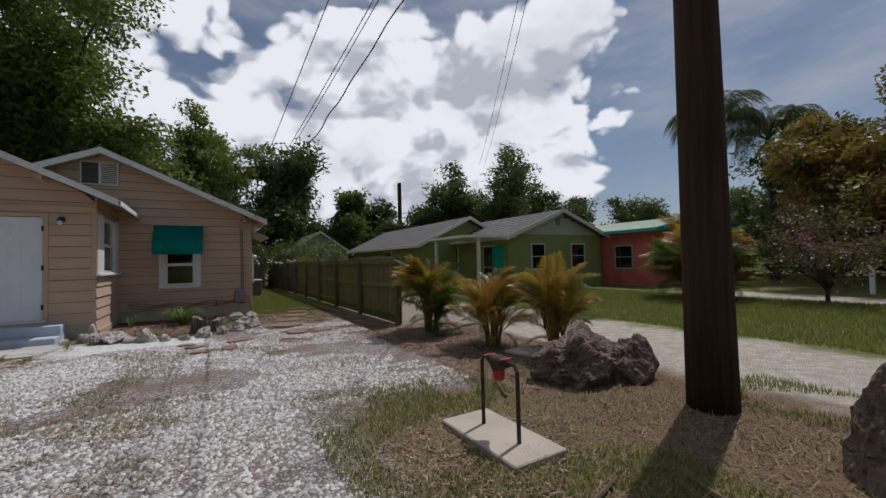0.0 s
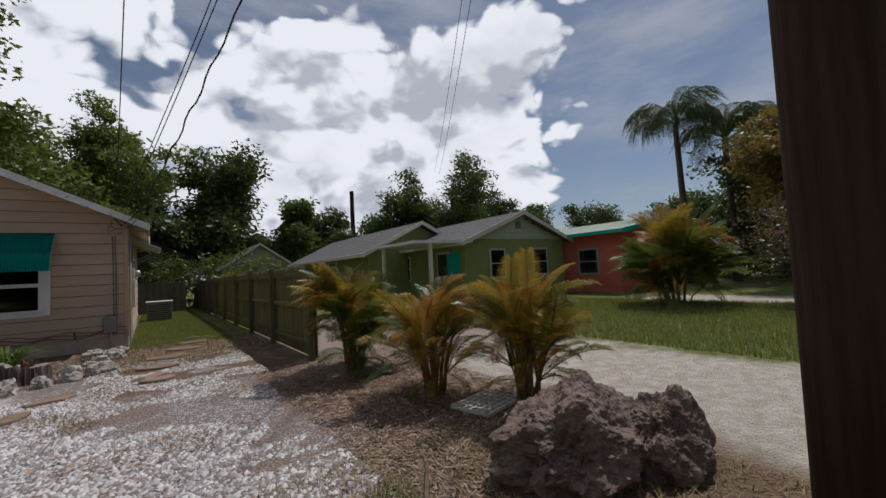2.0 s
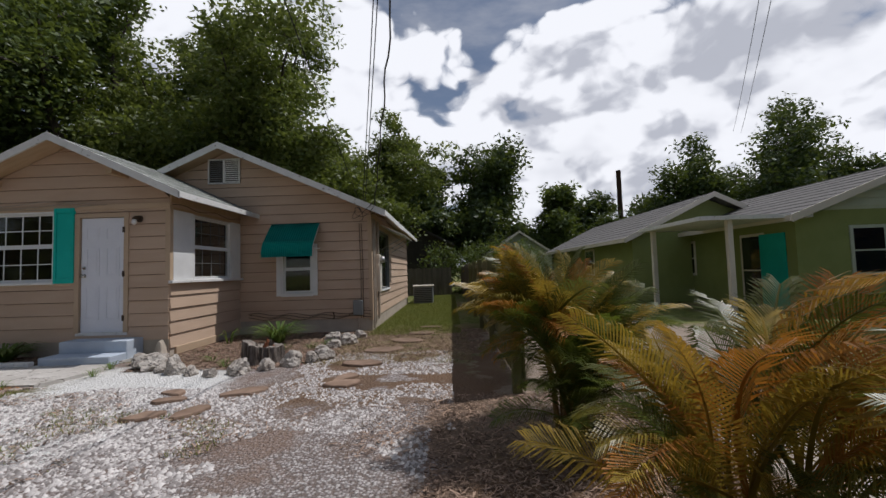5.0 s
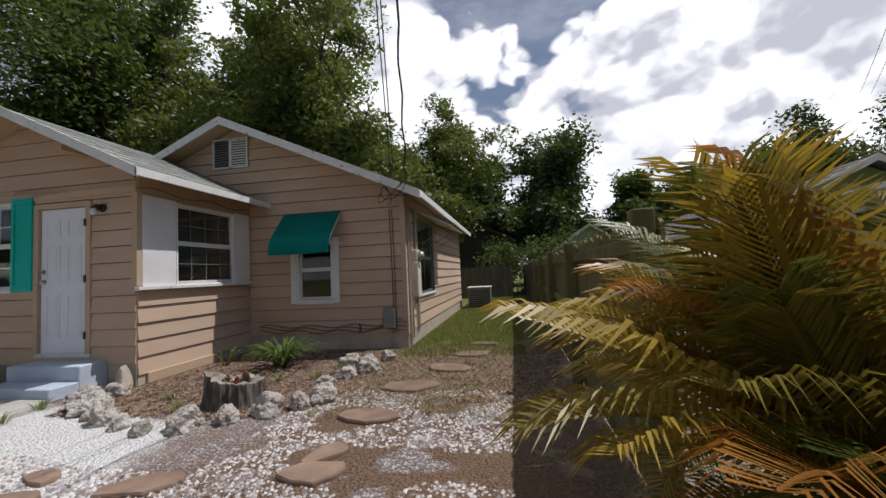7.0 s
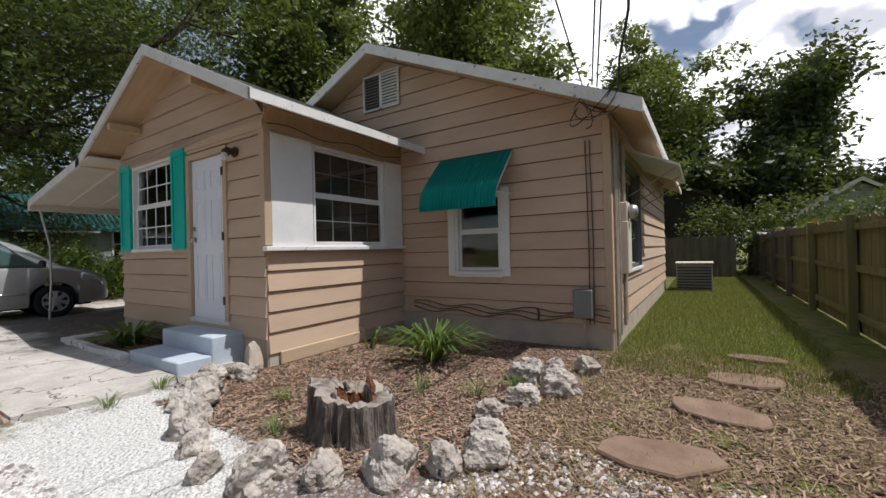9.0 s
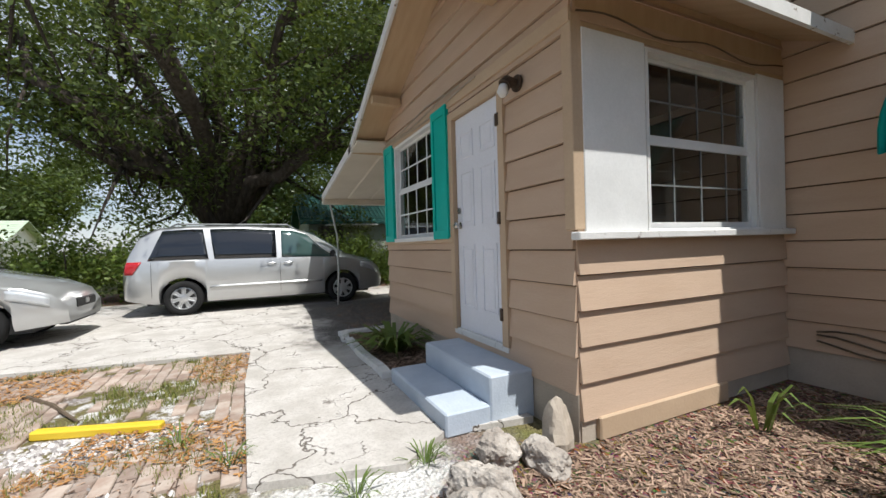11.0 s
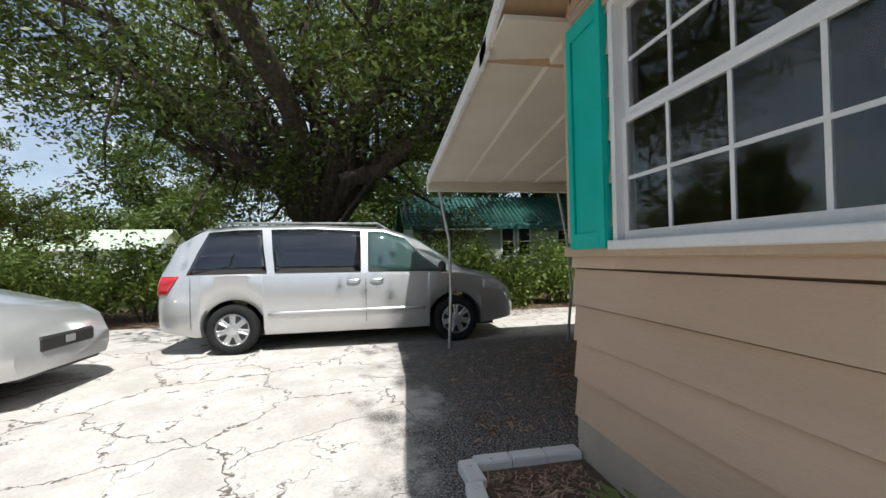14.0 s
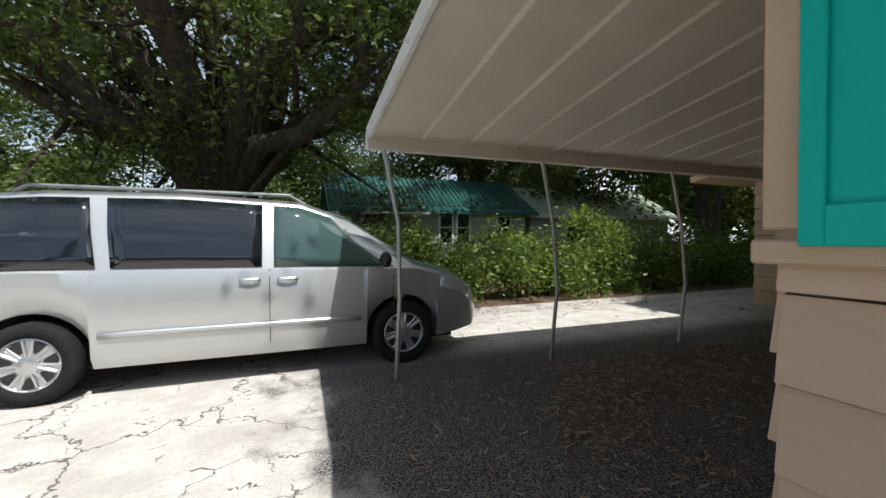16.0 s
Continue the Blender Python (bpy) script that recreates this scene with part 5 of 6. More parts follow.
def areca(label, x, y, h, n, seed, spread=0.22, wide=1.0, gold=0.5, name="areca_palm"):
    """A clump of canes, each with fronds that arch out from its head."""
    r = random.Random(seed)
    t = thing(name, label, "palm", pose(x, y, 0, 0, 0, r.uniform(0, 360)), "golden palms by the drive")
    canes = 14
    heads = []
    for k in range(canes):
        a, d = k * 2.4, spread * math.sqrt((k + 0.5) / canes)
        hz = h * r.uniform(0.10, 0.50)
        b = (d * 0.7 * math.cos(a), d * 0.7 * math.sin(a), -0.02)
        e = Vector((d * 1.5 * math.cos(a), d * 1.5 * math.sin(a), hz))
        part("cane", tube([b, (b[0] * 1.3, b[1] * 1.3, hz * 0.5), tuple(e)], [0.024, 0.019, 0.012], 7), M["cane"], t)
        heads.append((e, a))
    for i in range(n):
        e, a = heads[i % canes]
        o = new("frond", r.choice(FR if (e.z > h * 0.33 or r.random() < gold) else FG))
        s = h * r.uniform(0.40, 0.66) * wide
        # most rise steeply and arch over, some spread, a few old ones hang
        tilt = r.uniform(-62, -30) if i % 5 < 3 else r.uniform(-30, 0)
        if i % 9 == 8:
            tilt, s = r.uniform(20, 45), s * 0.75
        o.parent = t
        o.matrix_basis = Matrix.Translation(e) @ pose(0, 0, 0, 0, 0, math.degrees(a) + r.uniform(-80, 80)) @ pose(0, 0, 0, r.uniform(-30, 30), tilt, 0) @ Matrix.Diagonal((s, s, s, 1))


areca("golden-green areca palm clump at the fence end", 4.02, 7.86, 1.88, 190, 1, 0.19, 0.74, 0.18)
areca("sparse golden areca palm clump in mulch", 4.2, 6.1, 1.5, 84, 2, 0.15, 0.86, 0.75)
areca("tall arching golden areca palm beside the boulder", 4.68, 5.18, 1.7, 92, 3, 0.14, 0.80, 0.8)
areca("large shaggy areca palm clump on the lawn's far side", 13.9, 7.9, 3.4, 200, 4, 0.45, 0.80, 0.1, name="areca_palm")
areca("low golden palm beyond the fence", 4.9, 25.5, 2.4, 26, 6, 0.3)
areca("low golden palm beyond the fence", 5.2, 20.5, 2.1, 24, 7, 0.3)


def queen_palm(x, y, h, seed):
    r = random.Random(seed)
    t = thing("queen_palm", "tall queen palm with drooping feathery grey-green fronds", "palm", pose(x, y, 0))
    part("trunk", tube([(0, 0, 0), (0.1, 0, h * 0.4), (0, 0.05, h)], [0.22, 0.16, 0.13], 10), M["bark"], t)
    for i in range(24):
        o = new("frond", r.choice(QF))
        s = 2.9 * r.uniform(0.8, 1.15)
        o.parent, o.matrix_basis = t, pose(0, 0, h, 0, 0, i * 137.5) @ pose(0, 0, 0, r.uniform(-20, 20), r.uniform(-60, 15), 0) @ Matrix.Diagonal((s, s, s, 1))


queen_palm(24.3, 11.9, 8.4, 1)
queen_palm(26.0, 10.3, 7.4, 2)


def strap_plant(label, x, y, r, h, n, seed, material, width=0.02, name="strap_plant", z=0.0):
    """A tuft of long bent blades."""
    q = random.Random(seed)
    v, f = [], []
    for i in range(n):
        a, ln, up2 = q.uniform(0, 6.283), r * q.uniform(0.6, 1.2), h * q.uniform(0.6, 1.15)
        o = Vector((math.cos(a), math.sin(a), 0))
        sd = Vector((-o.y, o.x, 0)) * width * q.uniform(0.6, 1.1)
        st = o * q.uniform(0, 0.07)
        b = len(v)
        for k, (u, w) in enumerate(((0, 0.7), (0.35, 1), (0.7, 0.8), (1, 0.08))):
            p = st + o * ln * u ** 1.2 + Vector((0, 0, up2 * (1.9 * u - 1.35 * u * u)))
            p.z = max(p.z, 0.01)
            v += [p - sd * w, p + sd * w]
            if k:
                f.append((b + 2 * k - 2, b + 2 * k - 1, b + 2 * k + 1, b + 2 * k))
    t = thing(name, label, "plant", pose(x, y, z))
    if n < 100:
        for k in range(n):
            w = [tuple(p) for p in v[k * 8:k * 8 + 8]]
            new("leaf_blade", mesh("leaf_blade", w, [(0, 1, 3, 2), (2, 3, 5, 4), (4, 5, 7, 6)], material)).parent = t
    else:
        new("leaves", mesh("leaves", [tuple(p) for p in v], f, material)).parent = t


strap_plant("green grassy lily clump against the house wall", -0.36, 12.62, 0.62, 0.55, 150, 1, M["strap"], 0.012, "lily_clump")
strap_plant("broad-leaved green strap plant in a brick bed", -4.35, 11.2, 0.52, 0.46, 90, 2, M["strap"], 0.026)
strap_plant("small upright green sprig at the porch foot", -1.4, 12.7, 0.2, 0.42, 9, 3, M["strap"], 0.018, "sprig")
for k, (x, y) in enumerate(((-0.76, 11.05), (0.1, 11.75), (-0.3, 10.6), (0.75, 12.2), (-2.05, 10.62), (-1.95, 10.2), (-2.6, 9.6), (-3.0, 9.3), (0.55, 11.9))):
    strap_plant("small tuft of yellow-green grass in mulch", x, y, 0.14, 0.16, 26, 10 + k, M["strap"], 0.005, "grass_tuft")


# ---- stones, stump, steps of flag ----
def stone(x, y, sx, sy, sz, seed, label="rough pale limestone rock edging the mulch bed", material="limestone", sub=4, name="rock", group="edging rocks", rot=0, rough=0.55):
    ob = done(name, rock_bm(sx, sy, sz, seed, rough * (0.62 if name == "boulder" else 0.8), sub), M[material], smooth=False)
    ob.matrix_basis = pose(x, y, 0, 0, 0, rot)
    return tagged(ob, label, "rock", group)


q = random.Random(12)
edge = [(-1.72, 11.22), (-1.9, 11.0), (-1.55, 10.75), (-1.35, 10.6), (-1.1, 10.45), (-0.85, 10.32), (-0.55, 10.2), (-0.22, 10.1), (0.12, 10.22), (0.42, 10.38), (0.70, 10.62), (0.95, 10.8), (1.1, 11.0), (0.98, 11.3), (0.84, 11.62), (0.95, 11.95), (1.13, 12.3), (0.80, 12.45), (1.05, 12.62), (0.9, 12.9), (1.2, 12.95)]
for k, (x, y) in enumerate(edge):
    s = q.uniform(0.10, 0.165) * (1.3 if k in (2, 3, 8, 10, 12) else 1)
    stone(x, y, s * q.uniform(0.9, 1.3), s * q.uniform(0.8, 1.1), s * q.uniform(0.7, 1.1), k + 1, rot=q.uniform(0, 180))
stone(3.90, 4.02, 0.56, 0.44, 0.40, 41, "big dark weathered boulder with pits beside the palms", "boulder", 6, "boulder", "boulders")
stone(4.36, 3.72, 0.28, 0.26, 0.38, 42, "dark pitted boulder leaning on a bigger one", "boulder", 5, "boulder", "boulders")
stone(3.75, 1.45, 0.36, 0.34, 0.58, 44, "dark pitted boulder beside the utility pole", "boulder", 5, "boulder", "boulders")
stone(-1.83, 11.40, 0.10, 0.09, 0.22, 46, "rough stone wedge at the porch corner", "foundation", 3, "rock", "edging rocks", rough=0.2)

stump = thing("tree_stump", "grey weathered hollow tree stump with rotten red heart", "stump", pose(0.13, 10.93, 0, 0, 0, 100) @ Matrix.Diagonal((1.08, 1.08, 0.85, 1)))
bm = bmesh.new()
sides = 72
rings = []
for z, k in ((-0.02, 1.18), (0.04, 1.10), (0.11, 1.05), (0.19, 1.02), (0.26, 1.0), (0.29, 0.97)):
    ring = []
    for i in range(sides):
        a = i * 2 * math.pi / sides
        rr = 0.25 * k * (1 + 0.10 * math.sin(a * 3 + 1) + 0.07 * math.sin(a * 7) + 0.06 * noise.noise(Vector((math.cos(a) * 6, math.sin(a) * 6, z * 1.5))) + 0.05 * math.sin(a * 19 + z * 6) + 0.06 * noise.noise(Vector((math.cos(a) * 14, math.sin(a) * 14, z * 2))))
        top = 0.05 * noise.noise(Vector((math.cos(a) * 1.5, math.sin(a) * 1.5, 5))) + 0.06 * noise.noise(Vector((math.cos(a) * 5, math.sin(a) * 5, 2))) if z > 0.25 else 0
        top += 0.10 * max(0, math.sin(a - 0.6)) if z > 0.25 else 0
        ring.append(bm.verts.new((rr * math.cos(a), rr * math.sin(a), z + top)))
    rings.append(ring)
for a, b in zip(rings, rings[1:]):
    for i in range(sides):
        bm.faces.new((a[i], a[(i + 1) % sides], b[(i + 1) % sides], b[i]))
outer = [v.co.copy() for v in rings[-1]]
part("bark", bm, M["stump"], stump)
bm = bmesh.new()
r1 = [bm.verts.new(p) for p in outer]
r2 = [bm.verts.new((p.x * 0.62, p.y * 0.62, p.z - 0.015 + 0.03 * noise.noise(p * 9))) for p in outer]
r3 = [bm.verts.new((p.x * (0.44 + 0.1 * noise.noise(p * 7)), p.y * 0.46, p.z - 0.05)) for p in outer]
for a, b in ((r1, r2), (r2, r3)):
    for i in range(sides):
        bm.faces.new((a[i], a[(i + 1) % sides], b[(i + 1) % sides], b[i]))
part("cut_face", bm, M["stump_top"], stump)
bm = bmesh.new()
r3 = [bm.verts.new((p.x * 0.5, p.y * 0.5, p.z - 0.045)) for p in outer]
r4 = [bm.verts.new((p.x * 0.36, p.y * 0.36, 0.14 + 0.08 * noise.noise(p * 11))) for p in outer]
for i in range(sides):
    bm.faces.new((r3[i], r3[(i + 1) % sides], r4[(i + 1) % sides], r4[i]))
bm.faces.new(r4)
part("heart", bm, M["rot"], stump, "rotten red-brown heart")
rs = random.Random(77)
for k in range(9):
    a, d = rs.uniform(0, 6.28), rs.uniform(0.08, 0.15)
    x, y, hh = d * math.cos(a), d * math.sin(a), rs.uniform(0.30, 0.40)
    part("splinter", tube([(x, y, 0.12), (x + rs.uniform(-0.02, 0.02), y + rs.uniform(-0.02, 0.02), hh * 0.8), (x + rs.uniform(-0.03, 0.03), y, hh)], [0.045, rs.uniform(0.025, 0.04), 0.012], 6), M["rot"] if k % 2 else M["stump"], stump)


def flagstone(x, y, r, rot, seed, group="stepping stones"):
    q = random.Random(seed)
    n = 9
    out = [(r * q.uniform(0.75, 1.1) * math.cos(i * 2 * math.pi / n) * 1.3, r * q.uniform(0.7, 1.05) * math.sin(i * 2 * math.pi / n) * 0.8) for i in range(n)]
    bm = bmesh.new()
    a = [bm.verts.new((u, v, 0.035 + q.uniform(-0.004, 0.004))) for u, v in out]
    b = [bm.verts.new((u * 1.04, v * 1.04, 0.022)) for u, v in out]
    c = [bm.verts.new((u * 1.03, v * 1.03, -0.02)) for u, v in out]
    bm.faces.new(a)
    for p, s in ((a, b), (b, c)):
        for i in range(n):
            bm.faces.new((p[(i + 1) % n], p[i], s[i], s[(i + 1) % n]))
    bmesh.ops.recalc_face_normals(bm, faces=bm.faces[:])
    ob = done("stepping_stone", bm, M["flag"])
    ob.matrix_basis = pose(x, y, 0, 0, 0, rot)
    tagged(ob, "flat reddish-brown stepping stone set in gravel", "paving stone", group)


for k, (x, y, r, a) in enumerate(((0.71, 9.25, 0.19, 30), (1.78, 9.5, 0.20, 10), (1.75, 9.78, 0.16, 60), (1.77, 10.55, 0.24, -5), (1.93, 11.52, 0.28, 10), (2.23, 12.40, 0.26, -20), (2.45, 13.32, 0.25, 5), (2.6, 14.2, 0.2, 0), (-0.02, 9.0, 0.14, 20), (-0.15, 9.28, 0.13, -10), (0.1, 8.5, 0.15, 40), (0.5, 8.6, 0.16, 70))):
    flagstone(x, y, r, a, 30 + k)

# old brick paving with weeds, and the brick edge of the plant bed
q = random.Random(5)
brick = mesh("brick", [(sx * a, sy * b, z) for z, a, b in ((-0.03, 0.098, 0.048), (0.012, 0.098, 0.048), (0.02, 0.092, 0.042)) for sx, sy in ((-1, -1), (1, -1), (1, 1), (-1, 1))],
             [(0, 1, 5, 4), (1, 2, 6, 5), (2, 3, 7, 6), (3, 0, 4, 7), (4, 5, 9, 8), (5, 6, 10, 9), (6, 7, 11, 10), (7, 4, 8, 11), (8, 9, 10, 11)], M["brick"])
pav = thing("brick_paving", "worn weedy old brick paving by the drive", "paving", kind="structure")
for i in range(15):
    for j in range(23):
        x, y = -2.35 - i * 0.21 - (j % 2) * 0.105, 7.45 + j * 0.103
        if q.random() < 0.12 or (-4.6 < x < -3.0 and 8.3 < y < 9.3 and q.random() < 0.85) or x < -5.5 + (y - 7.4) * 0.05:
            continue
        o = new("brick", brick)
        o.parent, o.matrix_basis = pav, pose(x, y, q.uniform(-0.004, 0.006), q.uniform(-1.5, 1.5), q.uniform(-1.5, 1.5), q.uniform(-3, 3))
pale_brick = brick.copy()
pale_brick.materials[0] = M["worn_white"]
for i in range(9):
    o = new("edging_brick", pale_brick)
    o.matrix_basis = pose(-5.5 + i * 0.235, 10.84 + q.uniform(-0.02, 0.02), 0.075, 0, 0, q.uniform(-5, 5))
    o.scale = (1.15, 1, 1.6)
    tagged(o, "grey-white worn edging brick round the plant bed", "brick", "plant bed edging")
for i in range(3):
    o = new("edging_brick", pale_brick)
    o.matrix_basis = pose(-5.6, 11.0 + i * 0.22, 0.075, 0, 0, 90)
    o.scale = (1.1, 1, 1.6)
    tagged(o, "grey-white worn edging brick round the plant bed", "brick", "plant bed edging")
slab("plant_bed", [(-5.55, 10.9), (-3.45, 10.9), (-3.45, 11.56), (-5.55, 11.56)], 0.055, M["wood"], "dark brown mulch in the plant bed", "mulch")
bar = thing("yellow_curb_bar", "faded yellow bar lying among the weeds", "bar", pose(-3.5, 8.75, 0.03, 0, 0, 71))
part("bar", boxed(-0.42, -0.04, -0.03, 0.42, 0.04, 0.035, bevel=0.012), M["yellow"], bar)

# ---- water valve by the pole ----
wv = thing("water_valve", "rusty backflow valve on two pipes with red handles", "valve", pose(2.14, 3.3, 0.05))
part("pipe", tube([(0, 0.22, 0), (0, 0.22, 0.52), (0, 0.19, 0.56), (0, 0.08, 0.56)], 0.016, 10), M["rust"], wv)
part("pipe", tube([(0, -0.22, 0), (0, -0.22, 0.52), (0, -0.19, 0.56), (0, -0.08, 0.56)], 0.016, 10), M["rust"], wv)
part("valve_body", tube([(0, -0.13, 0.56), (0, -0.07, 0.56), (0, 0.0, 0.53), (0, 0.07, 0.56), (0, 0.13, 0.56)], [0.03, 0.045, 0.075, 0.045, 0.03], 12), M["rust"], wv, "", True)
part("valve_cap", lathe([(0.02, 0.40), (0.046, 0.42), (0.05, 0.50), (0.035, 0.53)], 14), M["red"], wv, "red valve cap", True)
for y in (-0.1, 0.1):
    part("handle", boxed(-0.07, y - 0.01, 0.585, 0.05, y + 0.012, 0.597, bevel=0.004), M["red"], wv, "red lever handle")
pad = done("concrete_pad", boxed(-0.24, -0.48, -0.03, 0.24, 0.48, 0.05, bevel=0.01), M["foundation"])
pad.matrix_basis = pose(2.13, 3.31, 0.0)
tagged(pad, "grey concrete pad under the water valve", "slab")
grid = thing("plastic_grid", "cream plastic grass-paver grid lying on mulch", "grid", pose(4.35, 5.42, 0.01, 0, 0, 12) @ Matrix.Diagonal((0.72, 0.72, 1, 1)))
bm = bmesh.new()
for i in range(7):
    box(bm, -0.40, -0.30 + i * 0.1 - 0.012, 0, 0.40, -0.30 + i * 0.1 + 0.012, 0.03)
    box(bm, -0.39 + i * 0.13 - 0.012, -0.31, 0, -0.39 + i * 0.13 + 0.012, 0.31, 0.028)
part("lattice", bm, M["panel"], grid)
for k, (x, y, a, ln) in enumerate(((3.0, 4.4, 60, 0.9), (5.0, 4.9, -30, 0.7), (-4.3, 8.2, 35, 1.2), (2.0, 2.3, 20, 0.8), (2.7, 2.0, 70, 0.5))):
    p = done("stick", tube([(-ln / 2, 0, 0.02), (0, 0.03, 0.025), (ln / 2, 0, 0.018)], [0.016, 0.02, 0.01], 6), M["wood"])
    p.matrix_basis = pose(x, y, 0, 0, 0, a)
    tagged(p, "dry brown stick lying on the ground", "stick", "fallen sticks")

# ---- utility pole and wires ----
up1 = thing("utility_pole", "dark brown wooden utility pole", "utility pole", pose(4.17, 2.75, 0))
part("shaft", tube([(0, 0, -0.1), (0, 0, 1), (0.0, 0, 4), (0.0, 0, 11)], [0.215, 0.205, 0.18, 0.14], 24), M["pole"], up1, "", True)
up2 = thing("utility_pole", "distant dark utility pole above the trees", "utility pole", pose(22, 49, 0))
part("shaft", tube([(0, 0, 0), (0, 0, 11.8)], [0.3, 0.25], 10), M["pole"], up2)


def wire(name, p, q2, sag, r, wavy=0.0, label="black overhead wire sagging to the house"):
    p, q2 = Vector(p), Vector(q2)
    pts = []
    n = 48
    for i in range(n + 1):
        u = i / n
        c = p.lerp(q2, u) - Vector((0, 0, sag * 4 * u * (1 - u)))
        c += Vector((math.sin(u * 70), math.cos(u * 57), math.sin(u * 83))) * wavy
        pts.append(c)
    tagged(done(name, tube(pts, r, 5), M["black"]), label, "wire", "overhead wires")


wire("overhead_wire", (4.1, 2.9, 8.3), (1.45, 13.55, 2.86), 0.35, 0.013, 0.02)
wire("overhead_wire", (4.05, 2.9, 9.0), (1.25, 13.5, 2.95), 0.3, 0.008)
wire("overhead_wire", (4.0, 2.9, 9.1), (1.20, 13.5, 2.98), 0.3, 0.008)
wire("overhead_wire", (2.6, -8.0, 9.6), (1.1, 13.5, 3.0), 0.3, 0.007)
wire("overhead_wire", (4.2, 2.9, 10.6), (27, 38, 12.2), 0.6, 0.012, label="black overhead wire running to the distance")
wire("overhead_wire", (4.4, 2.9, 10.4), (27.6, 38, 12.0), 0.6, 0.012, label="black overhead wire running to the distance")
for k in range(3):
    wire("overhead_wire", (4.3, 2.7, 10.0 - 0.5 * k), (70, 4 + k * 1.2, 9.0), 0.9, 0.014, label="black overhead wire along the street")

# ---- meter, boxes and cables at the house corner ----
mb = thing("meter_box", "grey electric box on the wall with a conduit", "electric box", pose(0.96, MY - 0.03, 0.38))
part("cover", boxed(-0.11, -0.11, 0, 0.11, 0, 0.34, bevel=0.01), M["metal_grey"], mb)
part("conduit", tube([(0, -0.04, 0), (0, -0.04, -0.40)], 0.014, 8), M["conduit"], mb)
em = thing("electric_meter", "pale electric meter box with a round glass dial", "electric meter", pose(MX1 + 0.03, 14.5, 0.88))
part("cover", boxed(0, -0.13, 0, 0.11, 0.13, 0.66, bevel=0.012), M["panel"], em)
d = lathe([(0.085, 0), (0.085, 0.06), (0.07, 0.10), (0.02, 0.11)], 20)
bmesh.ops.transform(d, matrix=pose(0.10, 0, 0.78, 0, 90, 0), verts=d.verts[:])
part("dial", d, M["steel"], em, "round meter dial", True)
part("backplate", boxed(0, -0.11, 0.66, 0.10, 0.11, 0.90, bevel=0.01), M["panel"], em)
for k, (dx, y) in enumerate(((0.05, 14.03), (0.05, 14.10), (0.06, 14.20), (0.05, 14.62), (0.05, 14.72))):
    c = done("conduit", tube([(MX1 + dx, y, 0.05 + 0.05 * k), (MX1 + dx, y + 0.01, 1.2), (MX1 + dx, y, 2.62)], 0.018 + 0.004 * (k % 2), 8), M["conduit"])
    tagged(c, "beige painted conduit running up the house corner", "conduit", "wall conduits")
for k, x in enumerate((1.02, 1.07, 0.38)):
    c = done("cable", tube([(x, MY - 0.04, 0.3), (x + 0.01, MY - 0.045, 1.3 if k < 2 else 0.40), (x - 0.01, MY - 0.04, 2.5 if k < 2 else 0.46)], 0.008 if k < 2 else 0.015, 6), M["wood"])
    tagged(c, "brown cable hanging down the house wall", "cable", "wall cables")
for k in range(3):
    z = 0.46 - 0.05 * k
    pts = [(-1.6 + 2.85 * u / 24, MY - 0.045, z + 0.03 * math.sin(u * 0.9 + k) - 0.03 * math.sin(math.pi * u / 24)) for u in range(25)]
    tagged(done("cable", tube(pts, 0.008, 6), M["wood"]), "brown cable strung low along the house wall", "cable", "wall cables")
pts = [(PX1 + 0.05, PY + 2.3 * u / 20, 2.66 + 0.03 * math.sin(u * 0.7)) for u in range(21)]
tagged(done("cable", tube(pts, 0.006, 6), M["wood"]), "thin cable under the porch eave", "cable", "wall cables")
for k in range(3):
    pts = [(PX0 + 0.1 + (2.6 - 0.3 * k) * u / 16, PY - 0.055, 2.62 + 0.045 * k + 0.05 * u / 16 + 0.02 * math.sin(u * 0.5 + k)) for u in range(17)]
    tagged(done("cable", tube(pts, 0.007, 6), M["conduit"]), "painted cable across the porch wall", "cable", "wall cables")
for k in range(3):
    pts = [(1.35 - 0.25 * u / 10 + 0.14 * math.sin(u * 0.5 + k), 13.46, 2.80 + 0.14 * math.sin(u * 0.55 + k * 2) - 0.012 * u) for u in range(14)]
    tagged(done("cable", tube(pts, 0.006, 6), M["black"]), "loose loops of black cable at the eave", "cable", "wall cables")
side_awn = tagged(done("side_awning", boxed(1.27, 15.2, 0, 2.0, 17.2, 0.03, m=pose(1.26, 0, 2.60, 0, 25, 0) @ pose(-1.27, 0, 0)), M["worn_white"]), "worn white metal awning over the side window", "awning")
for y in (15.3, 16.2, 17.1):
    part("arm", tube([(MX1 + 0.03, y, 1.95), (MX1 + 0.62, y, 2.28)], 0.010, 6), M["steel"], side_awn, "thin galvanised strut")
ac = thing("air_conditioner", "dark outdoor air-conditioning unit with a pale rim", "air conditioner", pose(1.95, 21.6, 0))
part("casing", boxed(-0.4, -0.35, 0, 0.4, 0.35, 0.72, bevel=0.02), M["metal_grey"], ac)
part("rim", boxed(-0.43, -0.38, 0.72, 0.43, 0.38, 0.76, bevel=0.01), M["panel"], ac)
for i in range(8):
    part("slat", boxed(-0.37, -0.362, 0.08 + i * 0.075, 0.37, -0.35, 0.11 + i * 0.075), M["black"], ac)


